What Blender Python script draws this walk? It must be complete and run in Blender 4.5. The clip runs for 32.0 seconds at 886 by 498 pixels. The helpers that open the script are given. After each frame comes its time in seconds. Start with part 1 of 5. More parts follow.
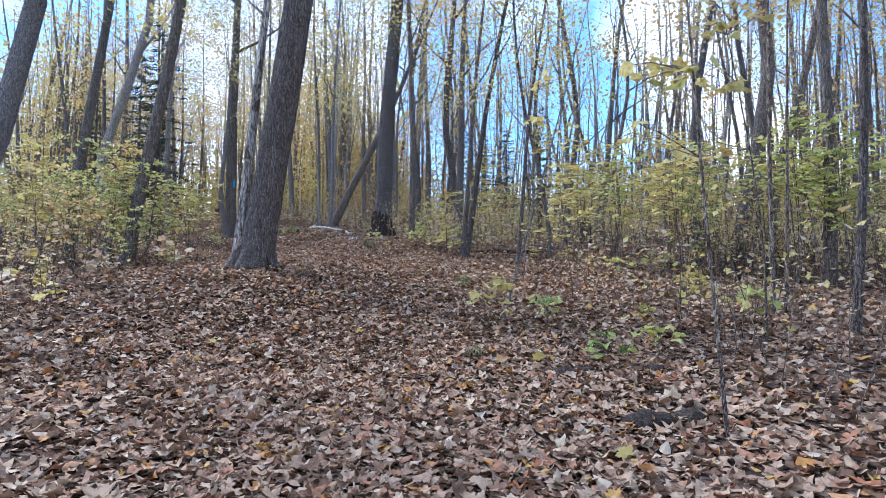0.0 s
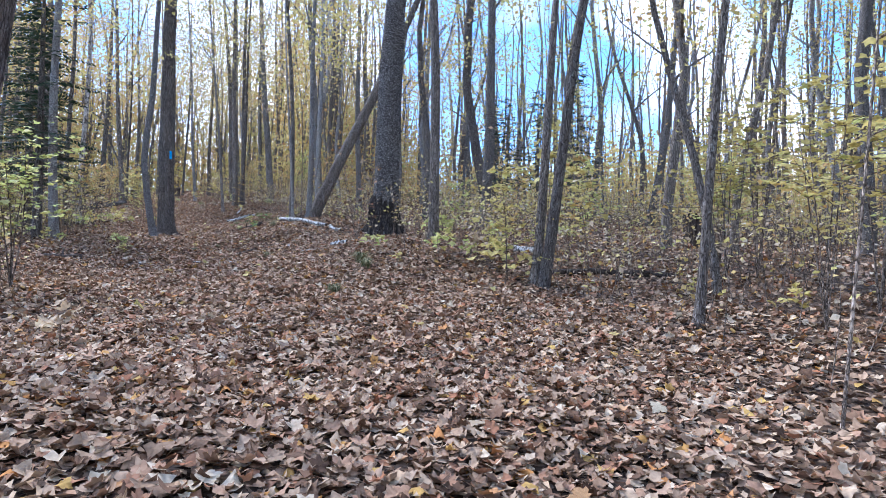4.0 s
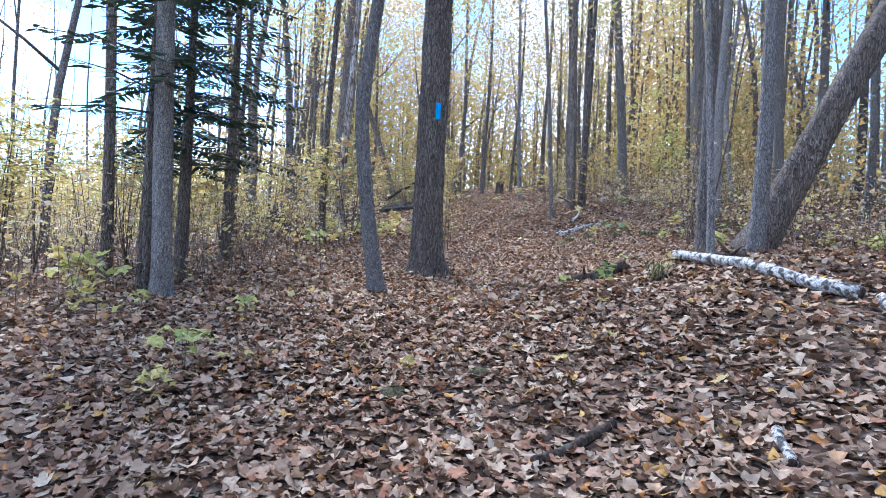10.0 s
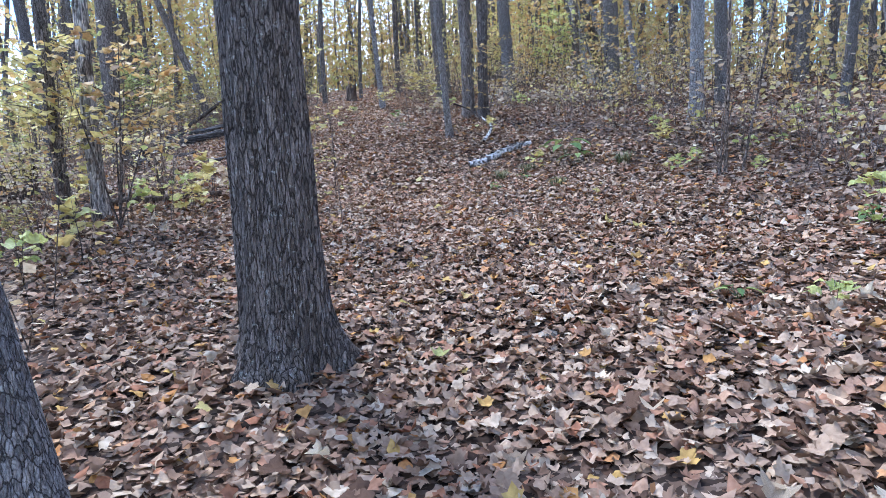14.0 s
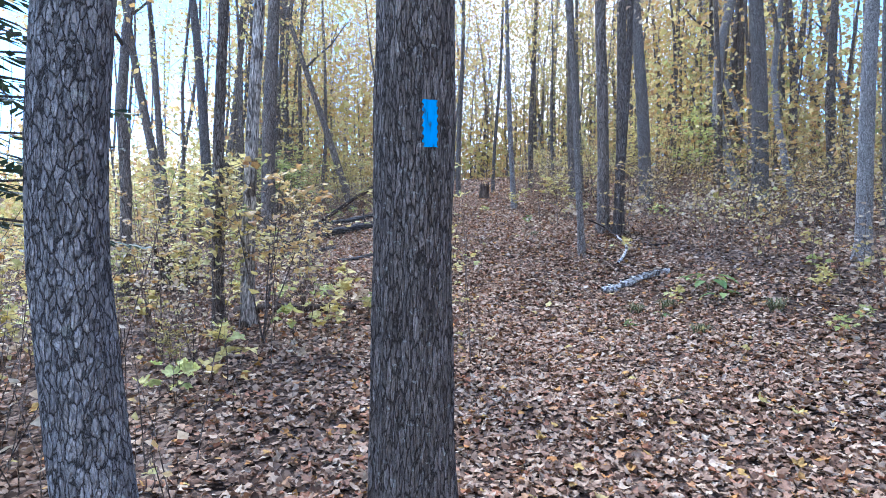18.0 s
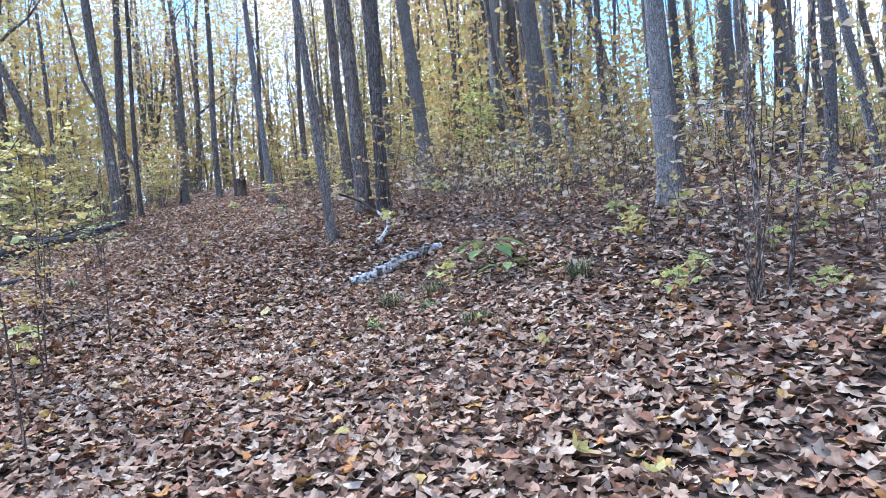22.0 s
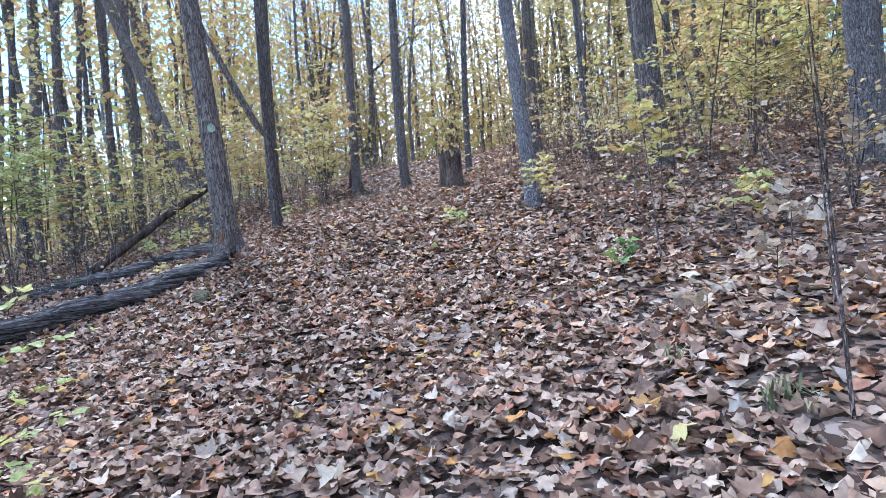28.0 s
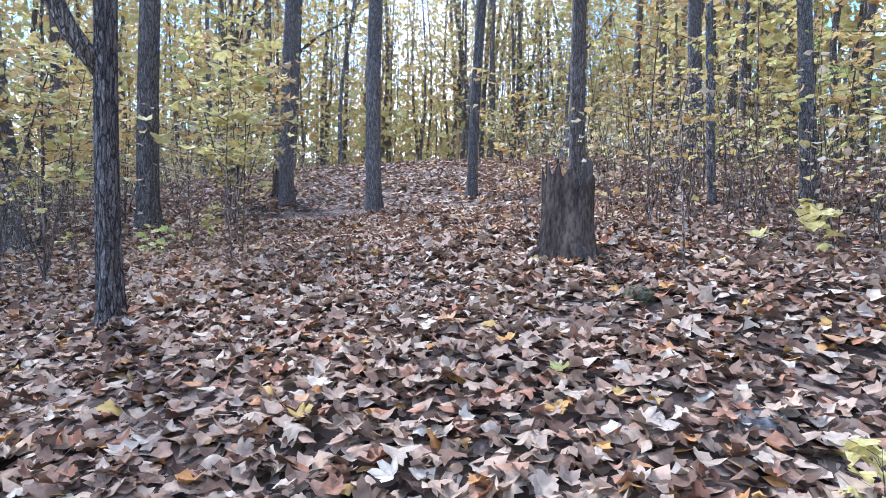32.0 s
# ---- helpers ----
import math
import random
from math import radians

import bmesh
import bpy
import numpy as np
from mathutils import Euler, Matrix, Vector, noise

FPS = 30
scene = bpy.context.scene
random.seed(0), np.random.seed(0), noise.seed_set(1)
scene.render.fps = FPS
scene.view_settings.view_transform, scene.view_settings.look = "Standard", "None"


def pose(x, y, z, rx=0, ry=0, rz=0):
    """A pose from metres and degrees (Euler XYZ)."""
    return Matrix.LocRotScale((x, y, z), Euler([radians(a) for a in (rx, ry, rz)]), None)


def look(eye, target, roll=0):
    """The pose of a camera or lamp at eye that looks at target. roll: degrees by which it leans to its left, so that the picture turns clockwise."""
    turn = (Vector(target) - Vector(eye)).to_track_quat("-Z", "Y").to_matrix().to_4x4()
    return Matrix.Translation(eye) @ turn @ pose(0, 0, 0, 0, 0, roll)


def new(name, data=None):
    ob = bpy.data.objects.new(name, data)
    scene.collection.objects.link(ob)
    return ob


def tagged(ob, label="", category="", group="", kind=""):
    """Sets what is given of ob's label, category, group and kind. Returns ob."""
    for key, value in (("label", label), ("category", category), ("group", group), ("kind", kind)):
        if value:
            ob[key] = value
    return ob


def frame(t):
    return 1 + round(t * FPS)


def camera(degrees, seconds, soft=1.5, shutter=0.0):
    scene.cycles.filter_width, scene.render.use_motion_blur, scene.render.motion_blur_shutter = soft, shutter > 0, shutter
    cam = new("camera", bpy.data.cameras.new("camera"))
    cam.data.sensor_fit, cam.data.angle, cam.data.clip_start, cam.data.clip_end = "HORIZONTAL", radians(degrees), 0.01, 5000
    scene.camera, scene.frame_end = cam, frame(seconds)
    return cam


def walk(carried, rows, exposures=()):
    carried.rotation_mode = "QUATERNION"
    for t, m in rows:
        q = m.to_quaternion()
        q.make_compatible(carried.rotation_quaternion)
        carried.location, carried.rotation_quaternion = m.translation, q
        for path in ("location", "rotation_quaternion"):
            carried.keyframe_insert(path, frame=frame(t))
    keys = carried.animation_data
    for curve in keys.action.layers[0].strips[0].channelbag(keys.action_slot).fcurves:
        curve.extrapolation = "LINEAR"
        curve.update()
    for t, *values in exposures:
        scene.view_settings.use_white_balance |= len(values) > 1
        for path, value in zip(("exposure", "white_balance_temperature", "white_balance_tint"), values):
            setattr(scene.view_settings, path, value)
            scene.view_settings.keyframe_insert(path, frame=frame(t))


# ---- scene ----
cam = camera(71.0, 32.0, 0.6)
PATH = [
    (0, (1.890, -7.674, 0.667), (1.788, -5.681, 0.799), 0.6),
    (0.5, (1.824, -6.707, 0.728), (1.735, -4.711, 0.830), -0.4),
    (1, (1.608, -5.794, 0.808), (1.514, -3.798, 0.883), -0.8),
    (1.5, (1.486, -5.068, 0.924), (1.448, -3.070, 1.008), 0.7),
    (2, (1.342, -4.282, 0.927), (1.282, -2.284, 0.976), 0.1),
    (2.5, (1.185, -3.526, 0.970), (1.085, -1.529, 1.003), 0.4),
    (4.5, (0.778, -0.895, 1.750), (0.692, 1.101, 1.840), 0.9),
    (5, (0.708, -0.046, 1.819), (0.556, 1.945, 1.939), 0.5),
    (5.5, (0.530, 0.797, 1.894), (0.275, 2.777, 2.018), 1.3),
    (6, (0.368, 1.555, 2.046), (0.039, 3.523, 2.176), 3.0),
    (6.5, (0.228, 2.322, 2.111), (-0.240, 4.261, 2.248), 2.1),
    (7, (-0.108, 3.176, 2.165), (-0.740, 5.069, 2.294), 1.8),
    (7.5, (-0.370, 3.800, 2.350), (-1.096, 5.661, 2.447), 2.8),
    (8, (-0.681, 4.470, 2.381), (-1.493, 6.293, 2.515), 2.9),
    (8.5, (-1.025, 5.040, 2.403), (-1.959, 6.802, 2.549), 3.0),
    (9, (-1.386, 5.544, 2.493), (-2.340, 7.301, 2.556), 4.1),
    (9.5, (-1.792, 6.086, 2.509), (-2.793, 7.817, 2.556), 3.5),
    (10, (-2.143, 6.566, 2.523), (-3.237, 8.240, 2.530), 3.2),
    (10.5, (-2.567, 7.002, 2.556), (-3.591, 8.720, 2.559), 5.1),
    (11, (-2.940, 7.433, 2.546), (-3.910, 9.181, 2.569), 3.8),
    (11.5, (-3.308, 7.828, 2.601), (-4.236, 9.600, 2.628), 3.0),
    (12, (-3.758, 8.332, 2.693), (-4.341, 10.244, 2.769), 2.1),
    (12.5, (-4.038, 8.756, 2.689), (-4.443, 10.711, 2.818), -0.6),
    (13, (-4.243, 9.168, 2.756), (-4.550, 11.140, 2.876), -1.8),
    (13.5, (-4.440, 9.610, 2.827), (-4.716, 11.591, 2.822), 1.1),
    (14, (-4.721, 10.195, 3.134), (-5.355, 12.067, 2.829), -2.3),
    (14.5, (-4.763, 10.290, 3.572), (-5.659, 12.045, 3.229), -2.0),
    (15, (-4.837, 10.305, 3.731), (-5.843, 12.029, 3.618), 0.6),
    (15.5, (-4.854, 10.282, 3.762), (-5.919, 11.974, 3.712), 1.3),
    (17.5, (-4.825, 10.271, 3.690), (-5.828, 12.000, 3.635), 0.4),
    (18, (-4.834, 10.267, 3.685), (-5.827, 12.002, 3.623), 0.8),
    (18.5, (-4.849, 10.267, 3.587), (-5.853, 11.995, 3.516), 1.7),
    (19, (-4.752, 10.298, 3.198), (-5.641, 12.085, 3.071), -4.3),
    (19.5, (-4.720, 10.561, 3.031), (-5.282, 12.473, 2.858), -5.0),
    (20, (-4.720, 10.753, 3.117), (-5.184, 12.691, 2.950), -3.2),
    (20.5, (-4.809, 11.008, 3.139), (-5.141, 12.976, 3.012), -3.7),
    (21, (-4.571, 11.335, 3.169), (-4.777, 13.321, 3.040), -5.3),
    (21.5, (-4.594, 12.008, 3.191), (-4.853, 13.989, 3.089), -5.4),
    (22, (-4.951, 12.859, 3.276), (-5.396, 14.809, 3.244), -4.6),
    (22.5, (-5.178, 13.493, 3.357), (-5.706, 15.422, 3.377), -3.8),
    (23, (-5.362, 14.008, 3.437), (-6.072, 15.878, 3.466), -3.7),
    (23.5, (-5.586, 14.539, 3.456), (-6.417, 16.358, 3.485), -3.2),
    (24, (-5.876, 15.002, 3.471), (-6.774, 16.789, 3.472), -2.1),
    (24.5, (-6.167, 15.527, 3.499), (-7.126, 17.282, 3.507), -4.3),
    (25, (-6.470, 15.859, 3.596), (-7.522, 17.559, 3.596), -4.2),
    (25.5, (-6.817, 16.323, 3.668), (-7.852, 18.034, 3.666), -2.4),
    (27.5, (-8.387, 17.962, 4.139), (-9.283, 19.746, 4.028), -3.0),
    (28, (-8.780, 18.503, 4.172), (-9.718, 20.266, 4.069), -4.8),
    (28.5, (-9.187, 18.969, 4.205), (-10.155, 20.714, 4.071), -3.4),
    (29, (-9.533, 19.364, 4.277), (-10.471, 21.124, 4.124), -2.3),
    (29.5, (-9.897, 19.772, 4.354), (-10.870, 21.514, 4.222), -2.5),
    (30, (-10.235, 20.130, 4.409), (-11.222, 21.867, 4.334), -1.0),
    (30.5, (-10.549, 20.511, 4.457), (-11.477, 22.282, 4.391), -0.3),
    (31, (-10.892, 20.919, 4.531), (-11.805, 22.697, 4.459), -1.1),
    (31.5, (-11.178, 21.216, 4.638), (-11.878, 23.088, 4.560), 1.2),
    (32, (-11.445, 21.709, 4.635), (-12.090, 23.600, 4.543), 0.9),
]

walk(cam, [(t, look(eye, target, roll)) for t, eye, target, roll in PATH],
     [(0, 0.94, 5700, 10), (2, 1.12, 5700, 10), (4, 1.2, 5600, 10), (8, 1.3, 5550, 10), (10.5, 1.5, 5550, 10), (12, 1.48, 5400, 10), (18, 1.6, 5250, 10), (24, 1.62, 5250, 10), (28, 1.68, 5200, 10), (32, 1.7, 5150, 10)])

# ---- world, sun, exposure ----
SUN_UP, SUN_TURN = 48.0, 305.0          # degrees above the horizon, compass turn from +y
world = bpy.data.worlds.new("world")
scene.world = world
world.use_nodes = True
wn, wl = world.node_tree.nodes, world.node_tree.links
sky = wn.new("ShaderNodeTexSky")
sky.sky_type = "NISHITA"
sky.sun_disc = False
sky.sun_elevation, sky.sun_rotation = radians(SUN_UP), radians(SUN_TURN)
sky.dust_density, sky.ozone_density = 0.1, 3.0
coord = wn.new("ShaderNodeTexCoord")
cloud = wn.new("ShaderNodeTexNoise")
cloud.inputs["Scale"].default_value, cloud.inputs["Detail"].default_value = 2.6, 6.0
cloud_ramp = wn.new("ShaderNodeValToRGB")
cloud_ramp.color_ramp.elements[0].position, cloud_ramp.color_ramp.elements[1].position = 0.46, 0.66
cloud_mix = wn.new("ShaderNodeMix")
cloud_mix.data_type = "RGBA"
cloud_mix.inputs["B"].default_value = (9.4, 10.0, 10.8, 1)
wl.new(coord.outputs["Generated"], cloud.inputs["Vector"])
wl.new(cloud.outputs["Fac"], cloud_ramp.inputs["Fac"])
wl.new(cloud_ramp.outputs["Color"], cloud_mix.inputs["Factor"])
sky_tint = wn.new("ShaderNodeMix")
sky_tint.data_type, sky_tint.blend_type = "RGBA", "MULTIPLY"
sky_tint.inputs["Factor"].default_value = 1.0
sky_tint.inputs["B"].default_value = (0.74, 0.97, 1.24, 1)
wl.new(sky.outputs["Color"], sky_tint.inputs["A"])
wl.new(sky_tint.outputs["Result"], cloud_mix.inputs["A"])
wl.new(cloud_mix.outputs["Result"], wn["Background"].inputs["Color"])
wn["Background"].inputs["Strength"].default_value = 0.17
sun = new("sun", bpy.data.lights.new("sun", "SUN"))
sun.data.energy, sun.data.angle, sun.data.color = 3.0, radians(9), (1.0, 0.96, 0.92)
sun.rotation_euler = (radians(90 - SUN_UP), 0, radians(180 - SUN_TURN))


# ---- materials ----
def ramp(nt, stops):
    n = nt.nodes.new("ShaderNodeValToRGB")
    els = n.color_ramp.elements
    while len(els) < len(stops):
        els.new(0.5)
    for e, (p, c) in zip(els, stops):
        e.position, e.color = p, (*c, 1)
    return n


def base_mat(name, rough=0.85, spec=0.3):
    m = bpy.data.materials.new(name)
    m.use_nodes = True
    b = m.node_tree.nodes["Principled BSDF"]
    b.inputs["Roughness"].default_value = rough
    b.inputs["Specular IOR Level"].default_value = spec
    return m, m.node_tree, b


def noise_node(nt, scale, detail=4.0, stretch=(1, 1, 1), space="Object", turn=0.0):
    tc = nt.nodes.new("ShaderNodeTexCoord")
    mp = nt.nodes.new("ShaderNodeMapping")
    mp.inputs["Scale"].default_value = stretch
    if turn:
        mp0 = nt.nodes.new("ShaderNodeMapping")
        mp0.inputs["Rotation"].default_value = (0, 0, turn)
        nt.links.new(tc.outputs[space], mp0.inputs["Vector"])
    n = nt.nodes.new("ShaderNodeTexNoise")
    n.inputs["Scale"].default_value, n.inputs["Detail"].default_value = scale, detail
    nt.links.new((mp0 if turn else tc).outputs["Vector" if turn else space], mp.inputs["Vector"])
    nt.links.new(mp.outputs["Vector"], n.inputs["Vector"])
    return n


def mixed(nt, fac, a, b, kind="MIX"):
    n = nt.nodes.new("ShaderNodeMix")
    n.data_type, n.blend_type = "RGBA", kind
    for key, v in (("Factor", fac), ("A", a), ("B", b)):
        if isinstance(v, (int, float)):
            n.inputs[key].default_value = v
        elif isinstance(v, tuple):
            n.inputs[key].default_value = (*v, 1)
        else:
            nt.links.new(v, n.inputs[key])
    return n.outputs["Result"]


def add_bump(nt, b, height, strength, distance):
    n = nt.nodes.new("ShaderNodeBump")
    n.inputs["Strength"].default_value, n.inputs["Distance"].default_value = strength, distance
    nt.links.new(height, n.inputs["Height"])
    nt.links.new(n.outputs["Normal"], b.inputs["Normal"])


def bark_mat(name, dark, mid, light, lichen, stretch=(1, 1, 0.18), scale=52.0, lichen_at=0.62, vary=True, cracks=52.0, turn=0.0, spot=6.0):
    m, nt, b = base_mat(name, 0.9, 0.2)
    grain = noise_node(nt, scale, 8.0, stretch, turn=turn)
    grain.inputs["Roughness"].default_value = 0.62
    g = ramp(nt, [(0.33, dark), (0.46, mid), (0.64, light)])
    nt.links.new(grain.outputs["Fac"], g.inputs["Fac"])
    spots = noise_node(nt, spot, 7.0)
    sr = ramp(nt, [(lichen_at, (0, 0, 0)), (lichen_at + 0.05, (0.9, 0.9, 0.9))])
    nt.links.new(spots.outputs["Fac"], sr.inputs["Fac"])
    col = mixed(nt, sr.outputs["Color"], g.outputs["Color"], lichen)
    fine = noise_node(nt, scale * 3.2, 4.0, tuple(min(1.0, v * 2.2) for v in stretch), turn=turn)
    fr = ramp(nt, [(0.36, (0.5, 0.49, 0.49)), (0.5, (1.0, 1.0, 1.0)), (0.66, (1.35, 1.34, 1.33))])
    nt.links.new(fine.outputs["Fac"], fr.inputs["Fac"])
    col = mixed(nt, 1.0, col, fr.outputs["Color"], "MULTIPLY")
    height = mixed(nt, 0.35, grain.outputs["Color"], fine.outputs["Color"])
    if cracks:
        cr = None
        for size, depth, wide in ((0.5, 0.2, 0.05), (1.05, 0.42, 0.06)):
            line = noise_node(nt, cracks * size, 3.0, (stretch[0], stretch[1], stretch[2] * 1.5), turn=turn)
            line.inputs["Roughness"].default_value = 0.55
            lr = ramp(nt, [(0.5 - wide, (1.04, 1.04, 1.04)), (0.5, (depth, depth * 0.97, depth * 0.96)), (0.5 + wide, (1.04, 1.04, 1.04))])
            nt.links.new(line.outputs["Fac"], lr.inputs["Fac"])
            cr = lr.outputs["Color"] if cr is None else mixed(nt, 1.0, cr, lr.outputs["Color"], "MULTIPLY")
        worn = noise_node(nt, 9.0, 5.0, (1, 1, 0.4))
        wr = ramp(nt, [(0.34, (0.6, 0.6, 0.6)), (0.6, (1.0, 1.0, 1.0))])
        nt.links.new(worn.outputs["Fac"], wr.inputs["Fac"])
        col = mixed(nt, wr.outputs["Color"], col, cr, "MULTIPLY")
        height = mixed(nt, 0.6, height, cr)
    if vary:
        info = nt.nodes.new("ShaderNodeObjectInfo")
        tone = ramp(nt, [(0.0, (0.72, 0.72, 0.75)), (1.0, (1.25, 1.2, 1.15))])
        nt.links.new(info.outputs["Random"], tone.inputs["Fac"])
        col = mixed(nt, 1.0, col, tone.outputs["Color"], "MULTIPLY")
    nt.links.new(col, b.inputs["Base Color"])
    add_bump(nt, b, height, 1.0, 0.025)
    return m


def plate_bark(name, crack, low, high, lichen, cell=46.0, tall=0.3, gap=0.16, lichen_at=0.63, spot=15.0, shag=0.5, depth=0.02):
    """Furrowed bark: upright plates of uneven size, parted by dark cracks, with pale lichen."""
    m, nt, b = base_mat(name, 0.92, 0.15)
    tc = nt.nodes.new("ShaderNodeTexCoord")
    warp = noise_node(nt, 34.0, 5.0, (1, 1, 0.5))
    warp.inputs["Roughness"].default_value = 0.65
    bent = nt.nodes.new("ShaderNodeVectorMath")
    bent.operation = "MULTIPLY_ADD"
    bent.inputs[1].default_value = (0.022, 0.022, 0.06)
    nt.links.new(warp.outputs["Color"], bent.inputs[0])
    nt.links.new(tc.outputs["Object"], bent.inputs[2])
    flat = nt.nodes.new("ShaderNodeMapping")
    flat.inputs["Scale"].default_value = (1, 1, tall)
    nt.links.new(bent.outputs["Vector"], flat.inputs["Vector"])
    edges, cells = [], None
    for size, wide in ((cell, gap), (cell * 2.3, gap * 1.1)):
        v = nt.nodes.new("ShaderNodeTexVoronoi")
        v.feature = "DISTANCE_TO_EDGE"
        v.inputs["Scale"].default_value = size
        nt.links.new(flat.outputs["Vector"], v.inputs["Vector"])
        r = ramp(nt, [(0.0, (0, 0, 0)), (wide * 0.3, (0.3, 0.3, 0.3)), (wide, (1, 1, 1))])
        nt.links.new(v.outputs["Distance"], r.inputs["Fac"])
        edges.append(r.outputs["Color"])
    v = nt.nodes.new("ShaderNodeTexVoronoi")
    v.inputs["Scale"].default_value = cell
    nt.links.new(flat.outputs["Vector"], v.inputs["Vector"])
    fine = noise_node(nt, 150.0, 6.0, (1, 1, 0.35))
    fine.inputs["Roughness"].default_value = 0.7
    broad = noise_node(nt, 5.0, 5.0, (1, 1, 0.5))
    streak = noise_node(nt, cell * 0.9, 5.0, (1, 1, 0.07))
    tone = mixed(nt, 0.45, v.outputs["Color"], broad.outputs["Color"])
    tone = mixed(nt, shag, tone, streak.outputs["Color"])
    bw = nt.nodes.new("ShaderNodeRGBToBW")
    nt.links.new(tone, bw.inputs["Color"])
    plate = ramp(nt, [(0.32, low), (0.68, high)])
    nt.links.new(bw.outputs["Val"], plate.inputs["Fac"])
    fr = ramp(nt, [(0.32, (0.6, 0.6, 0.6)), (0.5, (1.0, 1.0, 1.0)), (0.7, (1.4, 1.4, 1.4))])
    nt.links.new(fine.outputs["Fac"], fr.inputs["Fac"])
    col = mixed(nt, 1.0, plate.outputs["Color"], fr.outputs["Color"], "MULTIPLY")
    spots = noise_node(nt, spot, 8.0, (1, 1, 4.0 if tall > 1 else 1))
    spots.inputs["Roughness"].default_value = 0.65
    sr = ramp(nt, [(lichen_at, (0, 0, 0)), (lichen_at + 0.04, (0.85, 0.85, 0.85))])
    nt.links.new(spots.outputs["Fac"], sr.inputs["Fac"])
    col = mixed(nt, sr.outputs["Color"], col, lichen)
    second = mixed(nt, 0.4, (1.0, 1.0, 1.0), edges[1])
    both = mixed(nt, 1.0, edges[0], second, "MULTIPLY")
    col = mixed(nt, both, crack, col)
    info = nt.nodes.new("ShaderNodeObjectInfo")
    own = ramp(nt, [(0.0, (0.74, 0.73, 0.75)), (1.0, (1.28, 1.24, 1.2))])
    nt.links.new(info.outputs["Random"], own.inputs["Fac"])
    nt.links.new(mixed(nt, 1.0, col, own.outputs["Color"], "MULTIPLY"), b.inputs["Base Color"])
    add_bump(nt, b, mixed(nt, 0.3, both, fine.outputs["Color"]), 0.9, depth)
    return m


BARK = plate_bark("bark_maple", (0.06, 0.054, 0.05), (0.16, 0.144, 0.134), (0.38, 0.352, 0.335), (0.46, 0.47, 0.43), 74.0, 0.24, 0.11, 0.6, 30.0, 0.4, 0.03)
BARK_DARK = plate_bark("bark_oak", (0.05, 0.042, 0.037), (0.14, 0.116, 0.102), (0.37, 0.325, 0.295), (0.48, 0.48, 0.44), 62.0, 0.14, 0.11, 0.59, 34.0, 0.42, 0.035)
BARK_GREY = plate_bark("bark_grey", (0.07, 0.063, 0.06), (0.29, 0.275, 0.268), (0.55, 0.53, 0.52), (0.62, 0.64, 0.6), 92.0, 0.28, 0.1, 0.6, 32.0, 0.22, 0.03)
BARK_PALE = bark_mat("bark_dead", (0.20, 0.17, 0.15), (0.48, 0.43, 0.39), (0.68, 0.63, 0.58), (0.2, 0.16, 0.13), scale=20.0, lichen_at=0.55, stretch=(1, 1, 0.1), vary=False)
BARK_BIRCH = plate_bark("bark_birch_old", (0.035, 0.03, 0.03), (0.085, 0.076, 0.076), (0.38, 0.36, 0.355), (0.78, 0.76, 0.74), 26.0, 2.6, 0.16, 0.55, 24.0, 0.0, 0.045)
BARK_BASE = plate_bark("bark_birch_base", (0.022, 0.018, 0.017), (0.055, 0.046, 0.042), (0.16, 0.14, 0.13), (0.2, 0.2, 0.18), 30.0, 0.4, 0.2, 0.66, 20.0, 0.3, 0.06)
BARK_WHITE = bark_mat("bark_birch_white", (0.05, 0.045, 0.04), (0.42, 0.4, 0.38), (0.66, 0.645, 0.62), (0.05, 0.042, 0.038), stretch=(1, 1, 1), scale=30.0, lichen_at=0.53, vary=False, cracks=0, spot=24.0)
ROT = bark_mat("rotten_wood", (0.018, 0.013, 0.011), (0.055, 0.04, 0.032), (0.115, 0.09, 0.072), (0.11, 0.115, 0.085), scale=24.0, lichen_at=0.66, cracks=0)
GREYWOOD = bark_mat("weathered_log", (0.026, 0.022, 0.020), (0.105, 0.092, 0.082), (0.216, 0.197, 0.184), (0.1, 0.12, 0.07), scale=34.0, stretch=(0.09, 1, 1), lichen_at=0.66, cracks=36.0, turn=-0.97)
GREYWOOD_B = bark_mat("weathered_log", (0.026, 0.022, 0.020), (0.105, 0.092, 0.082), (0.216, 0.197, 0.184), (0.1, 0.12, 0.07), scale=34.0, stretch=(0.09, 1, 1), lichen_at=0.66, cracks=36.0, turn=-0.33)
STEM = bark_mat("sapling_bark", (0.102, 0.082, 0.072), (0.245, 0.194, 0.163), (0.408, 0.337, 0.286), (0.26, 0.24, 0.2), scale=40.0)


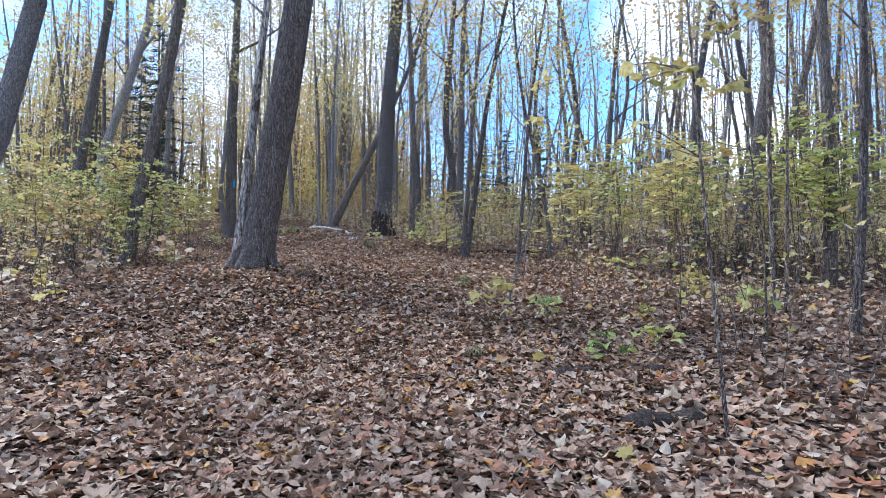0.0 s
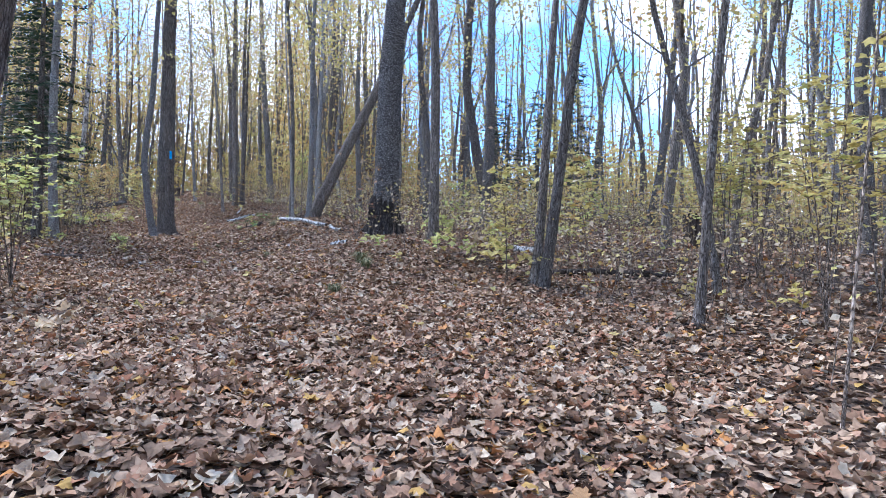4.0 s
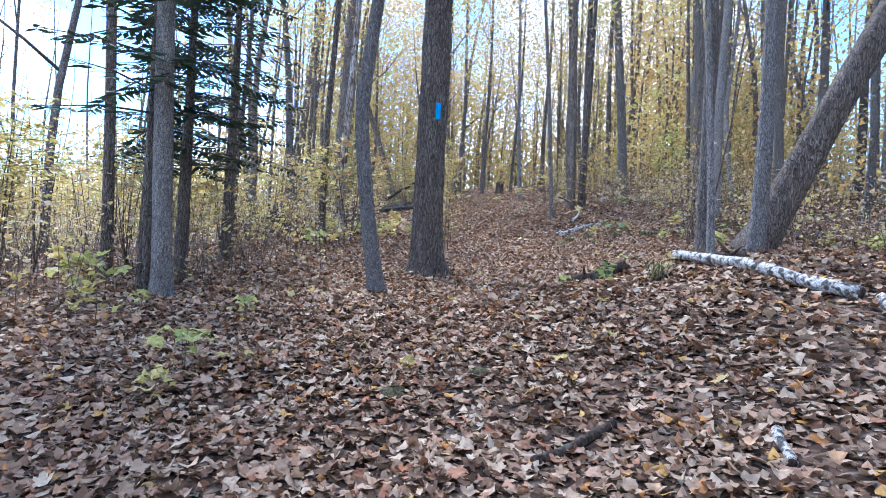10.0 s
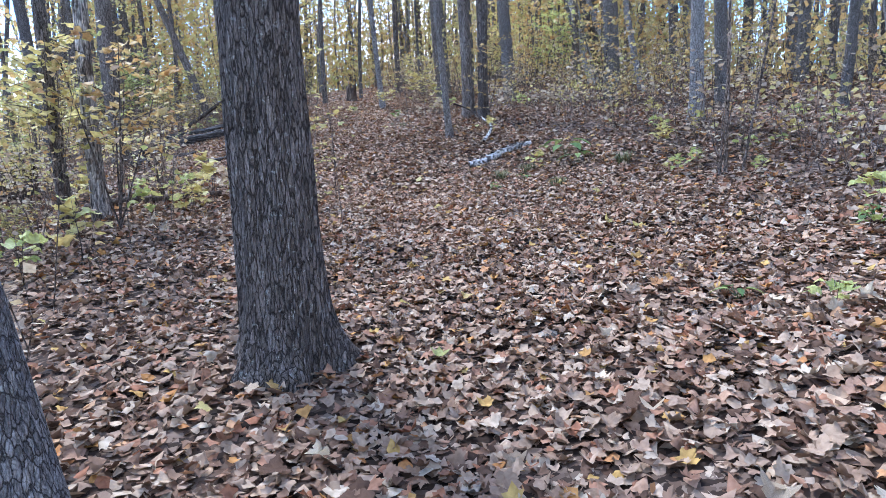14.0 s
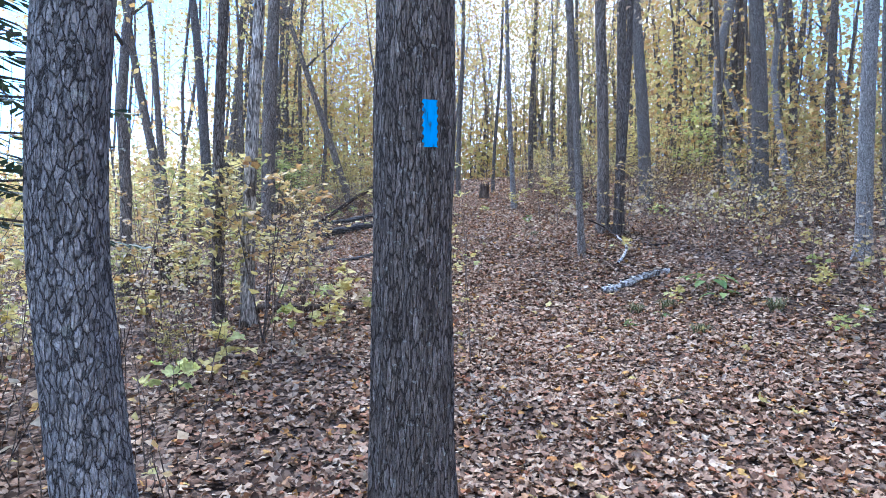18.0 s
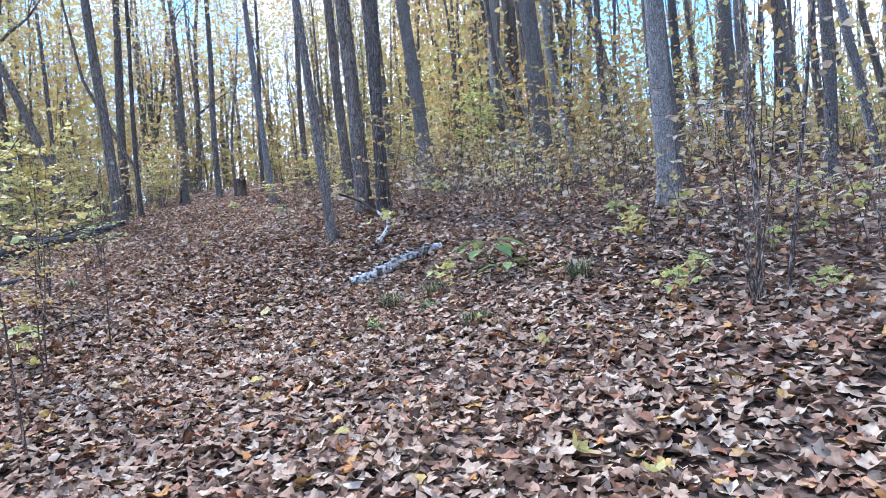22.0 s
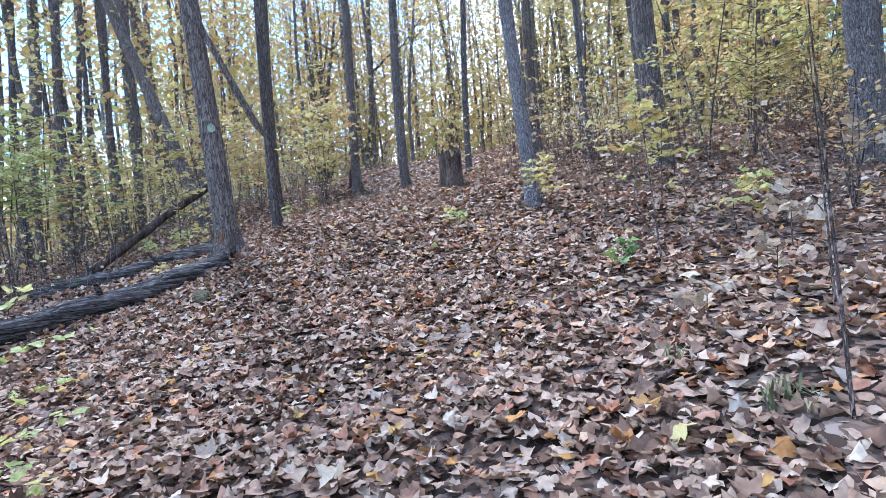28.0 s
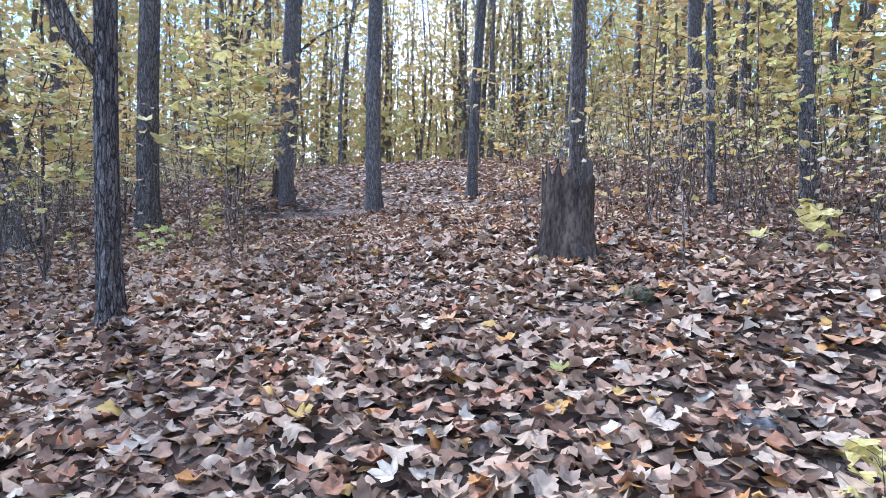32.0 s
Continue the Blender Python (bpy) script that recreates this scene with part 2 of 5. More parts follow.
def leaf_mat(name, stops, through_light=0.35, rough=0.6, spec=0.2):
    m, nt, b = base_mat(name, rough, spec)
    geo = nt.nodes.new("ShaderNodeNewGeometry")
    r = ramp(nt, stops)
    info = nt.nodes.new("ShaderNodeObjectInfo")
    both = nt.nodes.new("ShaderNodeMath")
    both.operation = "ADD"
    part_of = nt.nodes.new("ShaderNodeMath")
    part_of.operation = "FRACT"
    nt.links.new(geo.outputs["Random Per Island"], both.inputs[0])
    nt.links.new(info.outputs["Random"], both.inputs[1])
    nt.links.new(both.outputs["Value"], part_of.inputs[0])
    nt.links.new(part_of.outputs["Value"], r.inputs["Fac"])
    grain = noise_node(nt, 45.0, 3.0)
    gr = ramp(nt, [(0.3, (0.72, 0.7, 0.68)), (0.7, (1.15, 1.15, 1.12))])
    nt.links.new(grain.outputs["Fac"], gr.inputs["Fac"])
    col = mixed(nt, 1.0, r.outputs["Color"], gr.outputs["Color"], "MULTIPLY")
    nt.links.new(col, b.inputs["Base Color"])
    add_bump(nt, b, grain.outputs["Fac"], 0.35, 0.01)
    if through_light:
        tr = nt.nodes.new("ShaderNodeBsdfTranslucent")
        mx = nt.nodes.new("ShaderNodeMixShader")
        mx.inputs["Fac"].default_value = through_light
        nt.links.new(col, tr.inputs["Color"])
        nt.links.new(b.outputs["BSDF"], mx.inputs[1])
        nt.links.new(tr.outputs["BSDF"], mx.inputs[2])
        nt.links.new(mx.outputs["Shader"], nt.nodes["Material Output"].inputs["Surface"])
    return m


LITTER = leaf_mat("fallen_leaf", [(0.0, (0.09, 0.054, 0.0379)), (0.14, (0.196, 0.117, 0.0787)), (0.3, (0.335, 0.227, 0.157)), (0.48, (0.465, 0.346, 0.248)),
                                  (0.6, (0.326, 0.143, 0.0802)), (0.74, (0.538, 0.429, 0.321)), (0.85, (0.253, 0.138, 0.0911)), (0.92, (0.58, 0.485, 0.372)), (0.97, (0.457, 0.207, 0.0728)), (1.0, (0.489, 0.334, 0.116))], 0.08, 0.75, 0.06)
YELLOW = leaf_mat("yellow_leaf", [(0.0, (0.46, 0.38, 0.13)), (0.35, (0.64, 0.54, 0.2)), (0.7, (0.72, 0.63, 0.28)), (0.9, (0.44, 0.46, 0.17)), (1.0, (0.56, 0.35, 0.13))], 0.4)
GOLD = leaf_mat("gold_leaf", [(0.0, (0.55, 0.33, 0.13)), (0.4, (0.62, 0.45, 0.18)), (0.75, (0.65, 0.54, 0.25)), (1.0, (0.48, 0.27, 0.14))], 0.4)
GREEN = leaf_mat("green_leaf", [(0.0, (0.09, 0.16, 0.055)), (0.5, (0.2, 0.28, 0.09)), (1.0, (0.36, 0.41, 0.14))], 0.3)
LIME = leaf_mat("lime_leaf", [(0.0, (0.36, 0.42, 0.14)), (0.6, (0.56, 0.58, 0.22)), (1.0, (0.62, 0.57, 0.22))], 0.4)
DRY = leaf_mat("dry_leaf", [(0.0, (0.4, 0.3, 0.21)), (0.6, (0.58, 0.47, 0.34)), (1.0, (0.66, 0.58, 0.43))], 0.35)
NEEDLE = leaf_mat("spruce_needles", [(0.0, (0.03, 0.055, 0.04)), (0.6, (0.055, 0.09, 0.06)), (1.0, (0.09, 0.12, 0.075))], 0.15)
GRASS = leaf_mat("grass_blade", [(0.0, (0.08, 0.1, 0.045)), (0.6, (0.15, 0.16, 0.08)), (1.0, (0.34, 0.29, 0.17))], 0.2)


def soil_mat():
    m, nt, b = base_mat("forest_soil", 0.95, 0.15)
    tc = nt.nodes.new("ShaderNodeTexCoord")
    vo = nt.nodes.new("ShaderNodeTexVoronoi")
    vo.inputs["Scale"].default_value, vo.inputs["Randomness"].default_value = 30.0, 1.0
    warp = noise_node(nt, 9.0, 4.0)
    add = nt.nodes.new("ShaderNodeVectorMath")
    add.operation = "MULTIPLY_ADD"
    add.inputs[1].default_value = (0.16, 0.16, 0.16)
    nt.links.new(warp.outputs["Color"], add.inputs[0])
    nt.links.new(tc.outputs["Object"], add.inputs[2])
    nt.links.new(add.outputs["Vector"], vo.inputs["Vector"])
    sep = nt.nodes.new("ShaderNodeSeparateColor")
    nt.links.new(vo.outputs["Color"], sep.inputs["Color"])
    r = ramp(nt, [(0.0, (0.025, 0.017, 0.013)), (0.3, (0.07, 0.046, 0.033)), (0.55, (0.16, 0.112, 0.082)), (0.75, (0.26, 0.195, 0.15)), (0.9, (0.12, 0.066, 0.04)), (1.0, (0.36, 0.29, 0.23))])
    nt.links.new(sep.outputs["Red"], r.inputs["Fac"])
    big = noise_node(nt, 0.5, 4.0)
    br = ramp(nt, [(0.35, (0.55, 0.52, 0.5)), (0.65, (1.0, 0.97, 0.95))])
    nt.links.new(big.outputs["Fac"], br.inputs["Fac"])
    nt.links.new(mixed(nt, 1.0, r.outputs["Color"], br.outputs["Color"], "MULTIPLY"), b.inputs["Base Color"])
    add_bump(nt, b, sep.outputs["Green"], 1.0, 0.05)
    return m


SOIL = soil_mat()


def paint_mat():
    m, nt, b = base_mat("blue_paint", 0.6, 0.4)
    n = noise_node(nt, 60.0, 4.0, (1, 1, 0.3))
    r = ramp(nt, [(0.32, (0.02, 0.1, 0.2)), (0.42, (0.0, 0.3, 0.72)), (1.0, (0.0, 0.4, 0.9))])
    nt.links.new(n.outputs["Fac"], r.inputs["Fac"])
    nt.links.new(r.outputs["Color"], b.inputs["Base Color"])
    add_bump(nt, b, n.outputs["Fac"], 0.5, 0.01)
    return m


PAINT = paint_mat()
rock_dark = bark_mat("stone", (0.06, 0.055, 0.05), (0.14, 0.13, 0.12), (0.24, 0.225, 0.21), (0.1, 0.12, 0.07), stretch=(1, 1, 1), scale=14.0, cracks=0)

# ---- ground ----
SCALE = 1.12
GROUND_TERMS = [1.958, 2.408, 0.034, 0.669, 0.15, -0.538, 0.124, -0.481, -0.697, 0.127, 0.118, -0.588, -0.506, 0.24, 0.288, 0.096, 0.071, 0.335]
GROUND_MOUNDS = [
    (-0.85, 0.05, 0.22),
    (-2.60, 10.90, 0.27),
    (-6.70, 17.50, 0.02),
    (-4.40, 16.90, 0.25),
    (-6.10, 15.40, -0.27),
    (1.40, 4.90, -0.11),
    (0.50, -2.20, -0.17),
    (-11.80, 20.30, 0.14),
    (-6.10, 8.50, 0.06),
    (-0.10, 7.30, 0.18),
    (-2.90, 6.90, -0.16),
    (-13.40, 24.80, -0.08),
    (-4.50, 11.30, -0.09),
    (-2.68, 10.27, 0.13),
    (-6.52, 17.95, 0.20),
    (-10.89, 22.32, 0.15),
    (-9.46, 21.07, 0.11),
    (-5.71, 15.89, 0.09),
    (-3.75, 10.36, -0.10),
    (-3.93, 11.61, -0.04),
    (-0.80, -0.27, 0.05),
    (-5.36, 13.57, -0.09),
    (-5.18, 16.96, -0.14),
]


def ground(x, y):
    """Height of the ground; x and y may be arrays."""
    x, y = np.asarray(x, float) / SCALE, np.asarray(y, float) / SCALE
    cx, cy = np.clip(x, -26, 16), np.clip(y, -14, 38)
    u, v = (cx + 4) / 16, (cy - 10) / 18
    powers = [(i, j) for i in range(4) for j in range(6) if i + j <= 5]
    z = sum(c * u ** i * v ** j for c, (i, j) in zip(GROUND_TERMS, powers))
    for mx, my, h in GROUND_MOUNDS:
        z = z + h * np.exp(-((cx - mx) ** 2 + (cy - my) ** 2) / 2.88)
    return (z - 0.05 * np.hypot(x - cx, y - cy)) * SCALE


def ripple(x, y):
    return 0.025 * np.sin(x * 2.3 + 1.7 * np.sin(y * 1.1)) * np.sin(y * 2.9 + 0.6) + 0.015 * np.sin(x * 6.1 + y * 3.3) * np.sin(y * 5.3 - x * 2)


def gz(x, y):
    return float(ground(x, y) + ripple(x, y))


TRAIL = np.array([(e[0], e[1]) for _, e, _, _ in PATH] + [(-12.6, 24.0), (-13.6, 26.5), (-15.2, 29.5), (-16.8, 33.0), (-18.0, 38.0)])


def off_trail(x, y):
    x, y = np.atleast_1d(np.asarray(x, float)), np.atleast_1d(np.asarray(y, float))
    best = np.full(x.shape, 1e9)
    for (ax, ay), (bx, by) in zip(TRAIL[:-1], TRAIL[1:]):
        dx, dy = bx - ax, by - ay
        k = np.clip(((x - ax) * dx + (y - ay) * dy) / max(dx * dx + dy * dy, 1e-9), 0, 1)
        best = np.minimum(best, np.hypot(x - ax - k * dx, y - ay - k * dy))
    return best


def raw_mesh(name, verts, faces, mats, smooth=True):
    me = bpy.data.meshes.new(name)
    me.from_pydata([tuple(v) for v in verts], [], faces)
    for m in mats:
        me.materials.append(m)
    if smooth:
        me.polygons.foreach_set("use_smooth", [True] * len(me.polygons))
    me.update()
    return me


def fan_mesh(name, verts, tris, mat, smooth=False):
    """A mesh from arrays of triangles."""
    me = bpy.data.meshes.new(name)
    me.vertices.add(len(verts))
    me.vertices.foreach_set("co", np.asarray(verts, np.float32).ravel())
    tris = np.asarray(tris, np.int32)
    me.loops.add(tris.size)
    me.loops.foreach_set("vertex_index", tris.ravel())
    me.polygons.add(len(tris))
    me.polygons.foreach_set("loop_start", np.arange(0, tris.size, 3, dtype=np.int32))
    me.materials.append(mat)
    if smooth:
        me.polygons.foreach_set("use_smooth", np.ones(len(tris), bool))
    me.update(calc_edges=True)
    return me


inner = np.arange(-34, 26.01, 0.4)
outer = np.cumsum(0.6 * 1.25 ** np.arange(24))
gx = np.concatenate([-34 - outer[::-1], inner, 26 + outer])
inner_y = np.arange(-20, 46.01, 0.4)
gy = np.concatenate([-20 - outer[::-1], inner_y, 46 + outer])
XX, YY = np.meshgrid(gx, gy, indexing="ij")
ZZ = ground(XX, YY) + ripple(XX, YY)
nx, ny = XX.shape
idx = np.arange(nx * ny).reshape(nx, ny)
quads = np.stack([idx[:-1, :-1], idx[1:, :-1], idx[1:, 1:], idx[:-1, 1:]], -1).reshape(-1, 4)
tri = np.concatenate([quads[:, :3], quads[:, [0, 2, 3]]])
ground_ob = new("ground", fan_mesh("ground", np.stack([XX, YY, ZZ], -1).reshape(-1, 3), tri, SOIL))
ground_ob.data.polygons.foreach_set("use_smooth", [True] * len(ground_ob.data.polygons))
tagged(ground_ob, "forest floor of brown soil under fallen maple leaves", "ground", kind="structure")


# ---- shapes ----
class Shape:
    """Collects tubes and plates into one mesh."""

    def __init__(self):
        self.v, self.f = [], []

    def tube(self, pts, radii, sides=8, ridges=0.0, flare=0.0, rng=None, cap=True):
        pts = [Vector(p) for p in pts]
        start = len(self.v)
        side = Vector((1, 0.13, 0)).normalized()
        for k, (p, r) in enumerate(zip(pts, radii)):
            ahead = (pts[min(k + 1, len(pts) - 1)] - pts[max(k - 1, 0)]).normalized()
            a = (side - ahead * side.dot(ahead))
            a = a.normalized() if a.length > 1e-4 else ahead.orthogonal().normalized()
            b = ahead.cross(a)
            for s in range(sides):
                w = 2 * math.pi * s / sides
                rr = r
                if ridges:
                    n1 = noise.noise(Vector((math.cos(w) * 5.5, math.sin(w) * 5.5, p.z * 1.3 + start)))
                    n2 = noise.noise(Vector((math.cos(w) * 1.3, math.sin(w) * 1.3, p.z * 0.7 + 7 + start)))
                    rr *= 1 + ridges * n1 + 0.09 * n2
                if flare:
                    rr *= 1 + flare * math.exp(-max(p.z, 0) / 0.15) * (0.55 + 0.45 * math.sin(3 * w + start) + 0.3 * math.sin(5 * w))
                self.v.append(p + (a * math.cos(w) + b * math.sin(w)) * rr)
        for k in range(len(pts) - 1):
            for s in range(sides):
                s2 = (s + 1) % sides
                q = start + k * sides
                self.f.append((q + s, q + s2, q + sides + s2, q + sides + s))
        if cap:
            q = start + (len(pts) - 1) * sides
            self.f.append(tuple(q + s for s in range(sides)))
            self.f.append(tuple(start + s for s in reversed(range(sides))))

    def plate(self, pts):
        q = len(self.v)
        self.v += [Vector(p) for p in pts]
        self.f.append(tuple(range(q, q + len(pts))))

    def mesh(self, name, *mats):
        return raw_mesh(name, self.v, self.f, mats)


def part(name, data, parent, label="", kind=""):
    ob = new(name, data)
    ob.parent = parent
    return tagged(ob, label, kind=kind)


# outline of a five-lobed maple leaf, one unit wide, stem at the origin
LOBES = [(0.0, 0.0), (0.34, -0.05), (0.4, 0.15), (0.56, 0.38), (0.37, 0.46), (0.27, 0.68), (0.0, 1.0),
         (-0.27, 0.68), (-0.37, 0.46), (-0.56, 0.38), (-0.4, 0.15), (-0.34, -0.05)]
SIMPLE = [(0.0, 0.03), (0.3, -0.08), (0.43, 0.2), (0.52, 0.42), (0.3, 0.55), (0.07, 0.98), (-0.24, 0.6), (-0.53, 0.46), (-0.42, 0.14), (-0.28, -0.08)]
OVAL = [(0.0, 0.0), (0.3, 0.25), (0.32, 0.6), (0.0, 1.0), (-0.32, 0.6), (-0.3, 0.25)]


HALF = [(0.2, -0.08), (0.4, -0.04), (0.34, 0.11), (0.49, 0.2), (0.57, 0.44), (0.43, 0.46), (0.37, 0.56), (0.23, 0.52), (0.24, 0.68), (0.13, 0.76)]
MAPLE = [(0.0, 0.02)] + HALF + [(0.0, 0.96)] + [(-x, y) for x, y in reversed(HALF)]
QUAD = [(0.0, 0.0), (0.42, 0.45), (0.0, 1.0), (-0.42, 0.45)]


def leaf_template(outline, kind):
    """Points of one leaf, curled in one of several ways: the middle first, then the outline."""
    rng = np.random.default_rng(kind)
    o = np.array([(0.0, 0.36)] + outline)
    x, y = o[:, 0], o[:, 1] - 0.4
    z = rng.uniform(-0.8, 1.6) * x * x + rng.uniform(-0.7, 1.2) * y * y + rng.uniform(-0.3, 0.3) * x * y + 0.1 * np.sin(7 * x + kind) * np.abs(y) + rng.uniform(-0.05, 0.05, len(x))
    return np.stack([x, y, z], -1)


def scatter_leaves(name, outline, pos, size, tilt, mat, seed, kinds=10, middle=True):
    """One mesh of many separate leaves at the given places."""
    rng = np.random.default_rng(seed)
    n, k = len(pos), len(outline) + 1
    temps = np.stack([leaf_template(outline, i + seed) for i in range(kinds)])
    pts = temps[rng.integers(0, kinds, n)] * size[:, None, None]
    flip = rng.random(n) < 0.4
    pts[flip, :, 2] *= -1
    yaw, a, b = rng.uniform(0, 2 * np.pi, n), rng.normal(0, tilt, n), rng.normal(0, tilt, n)

    def turn(p, ang, i, j):
        c, s = np.cos(ang)[:, None], np.sin(ang)[:, None]
        u, v = p[:, :, i].copy(), p[:, :, j].copy()
        p[:, :, i], p[:, :, j] = c * u - s * v, s * u + c * v

    turn(pts, a, 1, 2)
    turn(pts, b, 0, 2)
    turn(pts, yaw, 0, 1)
    pts += pos[:, None, :]
    if middle:
        ring = np.arange(1, k)
        one = np.stack([np.zeros(k - 1, int), ring, np.roll(ring, -1)], -1)
    else:
        pts, k = pts[:, 1:], k - 1
        one = np.stack([np.zeros(k - 2, int), np.arange(1, k - 1), np.arange(2, k)], -1)
    tris = (one[None] + (np.arange(n) * k)[:, None, None]).reshape(-1, 3)
    return fan_mesh(name, pts.reshape(-1, 3), tris, mat, middle)


# ---- trees ----
def crown_mesh(name, seed, mat, count, height, spread, low, size=0.13):
    """A loose crown of separate leaves in uneven clumps, with gaps."""
    rng = np.random.default_rng(seed)
    clumps = rng.uniform(0, 1, (max(count // 42, 6), 3))
    ang, rad = clumps[:, 0] * 2 * np.pi, spread * np.sqrt(clumps[:, 1])
    hz = low + (height - low) * clumps[:, 2] ** 0.8
    pick = rng.integers(0, len(clumps), count)
    pos = np.stack([np.cos(ang[pick]) * rad[pick], np.sin(ang[pick]) * rad[pick], hz[pick]], -1)
    pos += rng.normal(0, 1, (count, 3)) * np.array([0.42, 0.42, 0.22])
    return scatter_leaves(name, QUAD, pos, rng.uniform(0.7, 1.3, count) * size, 0.6, mat, seed, 6, False)


def trunk_shape(r, height, lean, bend, seed, limbs=5, sides=9, ridges=0.0, flare=0.5, first_limb=0.35, twigs=3, rings=14, bow=None, apart=None):
    """A tapered, slightly crooked trunk with limbs and twigs. lean: shift per metre of height."""
    rng = random.Random(seed)
    s = Shape()
    ph = rng.uniform(0, 6)
    low = [0.0, 0.06, 0.14, 0.26, 0.45, 0.8] if flare else [0.0]
    zs = [-0.25] + low + [max(low) + (height - max(low)) * (k / rings) ** 1.15 for k in range(1, rings + 1)]

    def axis(z):
        q = max(z, 0)
        if bow:
            return Vector((*bow(q), z))
        return Vector((lean[0] * q + bend * math.sin(q * 0.55 + ph) * min(1, q / 3) , lean[1] * q + bend * math.cos(q * 0.47 + ph * 2) * min(1, q / 3), z))

    def rad(z):
        return r * max(0.06, (1 - max(z, 0) / height) ** 0.75)

    s.tube([axis(z) for z in zs], [rad(z) for z in zs], sides, ridges, flare, rng)
    body = s
    for k in range(limbs):
        if apart is not None:
            s, small = Shape(), []
            apart.append((s, small))
        z = height * (first_limb + (0.95 - first_limb) * (k + rng.random()) / limbs)
        w = rng.uniform(0, 2 * math.pi)
        ln = rng.uniform(0.12, 0.26) * height * (1.1 - 0.6 * z / height)
        up = rng.uniform(0.55, 1.3)
        p, d = axis(z), Vector((math.cos(w), math.sin(w), up)).normalized()
        pts, rr = [p], [rad(z) * rng.uniform(0.35, 0.6)]
        for q in range(4):
            d = (d + Vector((rng.uniform(-.25, .25), rng.uniform(-.25, .25), rng.uniform(-.05, .25)))).normalized()
            pts.append(pts[-1] + d * ln / 4)
            rr.append(rr[0] * (1 - (q + 1) / 4.6))
        s.tube(pts, rr, 5)
        for q in range(twigs):
            b = pts[rng.randint(1, 3)]
            d2 = Vector((rng.uniform(-1, 1), rng.uniform(-1, 1), rng.uniform(0.1, 0.9))).normalized()
            l2 = ln * rng.uniform(0.3, 0.6)
            mid = b + d2 * l2 * 0.5 + Vector((0, 0, 0.08 * l2))
            if apart is not None:
                s = Shape()
                small.append(s)
            s.tube([b, mid, mid + d2 * l2 * 0.5 + Vector((rng.uniform(-.1, .1), rng.uniform(-.1, .1), .12)) * l2], [rr[2] * 0.6, rr[2] * 0.4, 0.004], 3, cap=False)
    return body, axis


CROWNS = [crown_mesh("crown", 11 + i, (YELLOW, GOLD, GOLD, YELLOW, DRY)[i], 2000, 15.5, 2.5, 4.2 + 0.6 * (i % 3), 0.1) for i in range(5)]


def tree(x, y, r, lean=(0, 0), height=15.0, bark=None, label="", bend=0.06, seed=None, ridges=0.0, sides=10, crown=True, limbs=5, first_limb=0.38, flare=0.5, rings=14, name="tree", category="tree", sink=0.0, bow=None):
    seed = seed if seed is not None else int(abs(x) * 131 + abs(y) * 977)
    root = new(name)
    root.location = (x, y, gz(x, y) - sink)
    tagged(root, label or "tall bare maple with grey-brown bark and few yellow leaves", category, "forest trees")
    limb_shapes = []
    s, axis = trunk_shape(r, height, lean, bend, seed, limbs, sides, ridges, flare, first_limb, rings=rings, bow=bow, apart=limb_shapes)
    trunk = part("trunk", s.mesh("trunk", bark or BARK), root)
    for shape, small in limb_shapes:
        limb = part("limb", shape.mesh("limb", bark or BARK), root)
        for twig in small:
            part("twig", twig.mesh("twig", bark or BARK), limb)
    if crown:
        c = part("crown", CROWNS[seed % 5], root, kind="stuff")
        k = height / 15.5
        c.scale = (k, k, k)
        c.location = (lean[0] * height * 0.6, lean[1] * height * 0.6, 0)
        c.rotation_euler = (0, 0, seed % 6)
    return root, axis, trunk


# ---- trees beside the trail ----
a_tree, _, _ = tree(-0.9, 0.05, 0.205, (0.135, 0.02), 16, BARK_DARK, "large leaning maple with dark furrowed bark beside the trail", 0.04, ridges=0.12, sides=36, rings=40, flare=0.7)
tree(-1.17, 0.14, 0.07, (0.09, 0.02), 7, BARK_PALE, "pale dead trunk with peeling bark against the leaning maple", 0.03, ridges=0.2, sides=20, rings=24, crown=False, limbs=2)
tree(-4.2, 2.9, 0.12, (0.15, 0.0), 14, BARK_DARK)
tree(-5.6, 3.4, 0.1, (0.1, 0.0), 14)
tree(1.62, 5.84, 0.06, (0.08, 0.01), 9, BARK_DARK, "slim dark maple stem of a leaning pair", 0.05, sides=16)
tree(1.70, 5.66, 0.068, (0.15, 0.01), 10, BARK_DARK, "slim dark maple stem of a leaning pair", 0.07, sides=16)
tree(0.24, 8.5, 0.085, (-0.02, 0.0), 13, BARK_DARK, "slender maple with dark bark beside the trail", 0.06, sides=18, ridges=0.08, rings=24)
birch_tree, _, _ = tree(-0.9, 10.7, 0.255, (0.045, 0.01), 18, BARK_BIRCH, "thick old birch with dark banded peeling bark", 0.05, ridges=0.13, sides=40, rings=44, flare=0.9, limbs=6)
tree(-2.84, 12.6, 0.14, (0.42, 0.12), 9, BARK_DARK, "strongly leaning dark trunk beside the old birch", 0.08, ridges=0.1, sides=24, rings=24, limbs=4, first_limb=0.5)
tree(-2.76, 12.0, 0.062, (0.02, 0.01), 11, BARK_GREY, "slim grey maple stem in a clump at the leaning trunk", 0.08, sides=14)
tree(-3.2, 12.2, 0.052, (-0.03, 0.0), 12, BARK, "slim forked maple at the leaning trunk", 0.1, sides=14)
tree(-3.06, 11.85, 0.03, (-0.05, 0.0), 7, BARK_GREY, "smooth pale grey sapling stem", 0.05, sides=12, crown=False)
tree(1.22, 15.5, 0.15, (0.03, 0.01), 15)
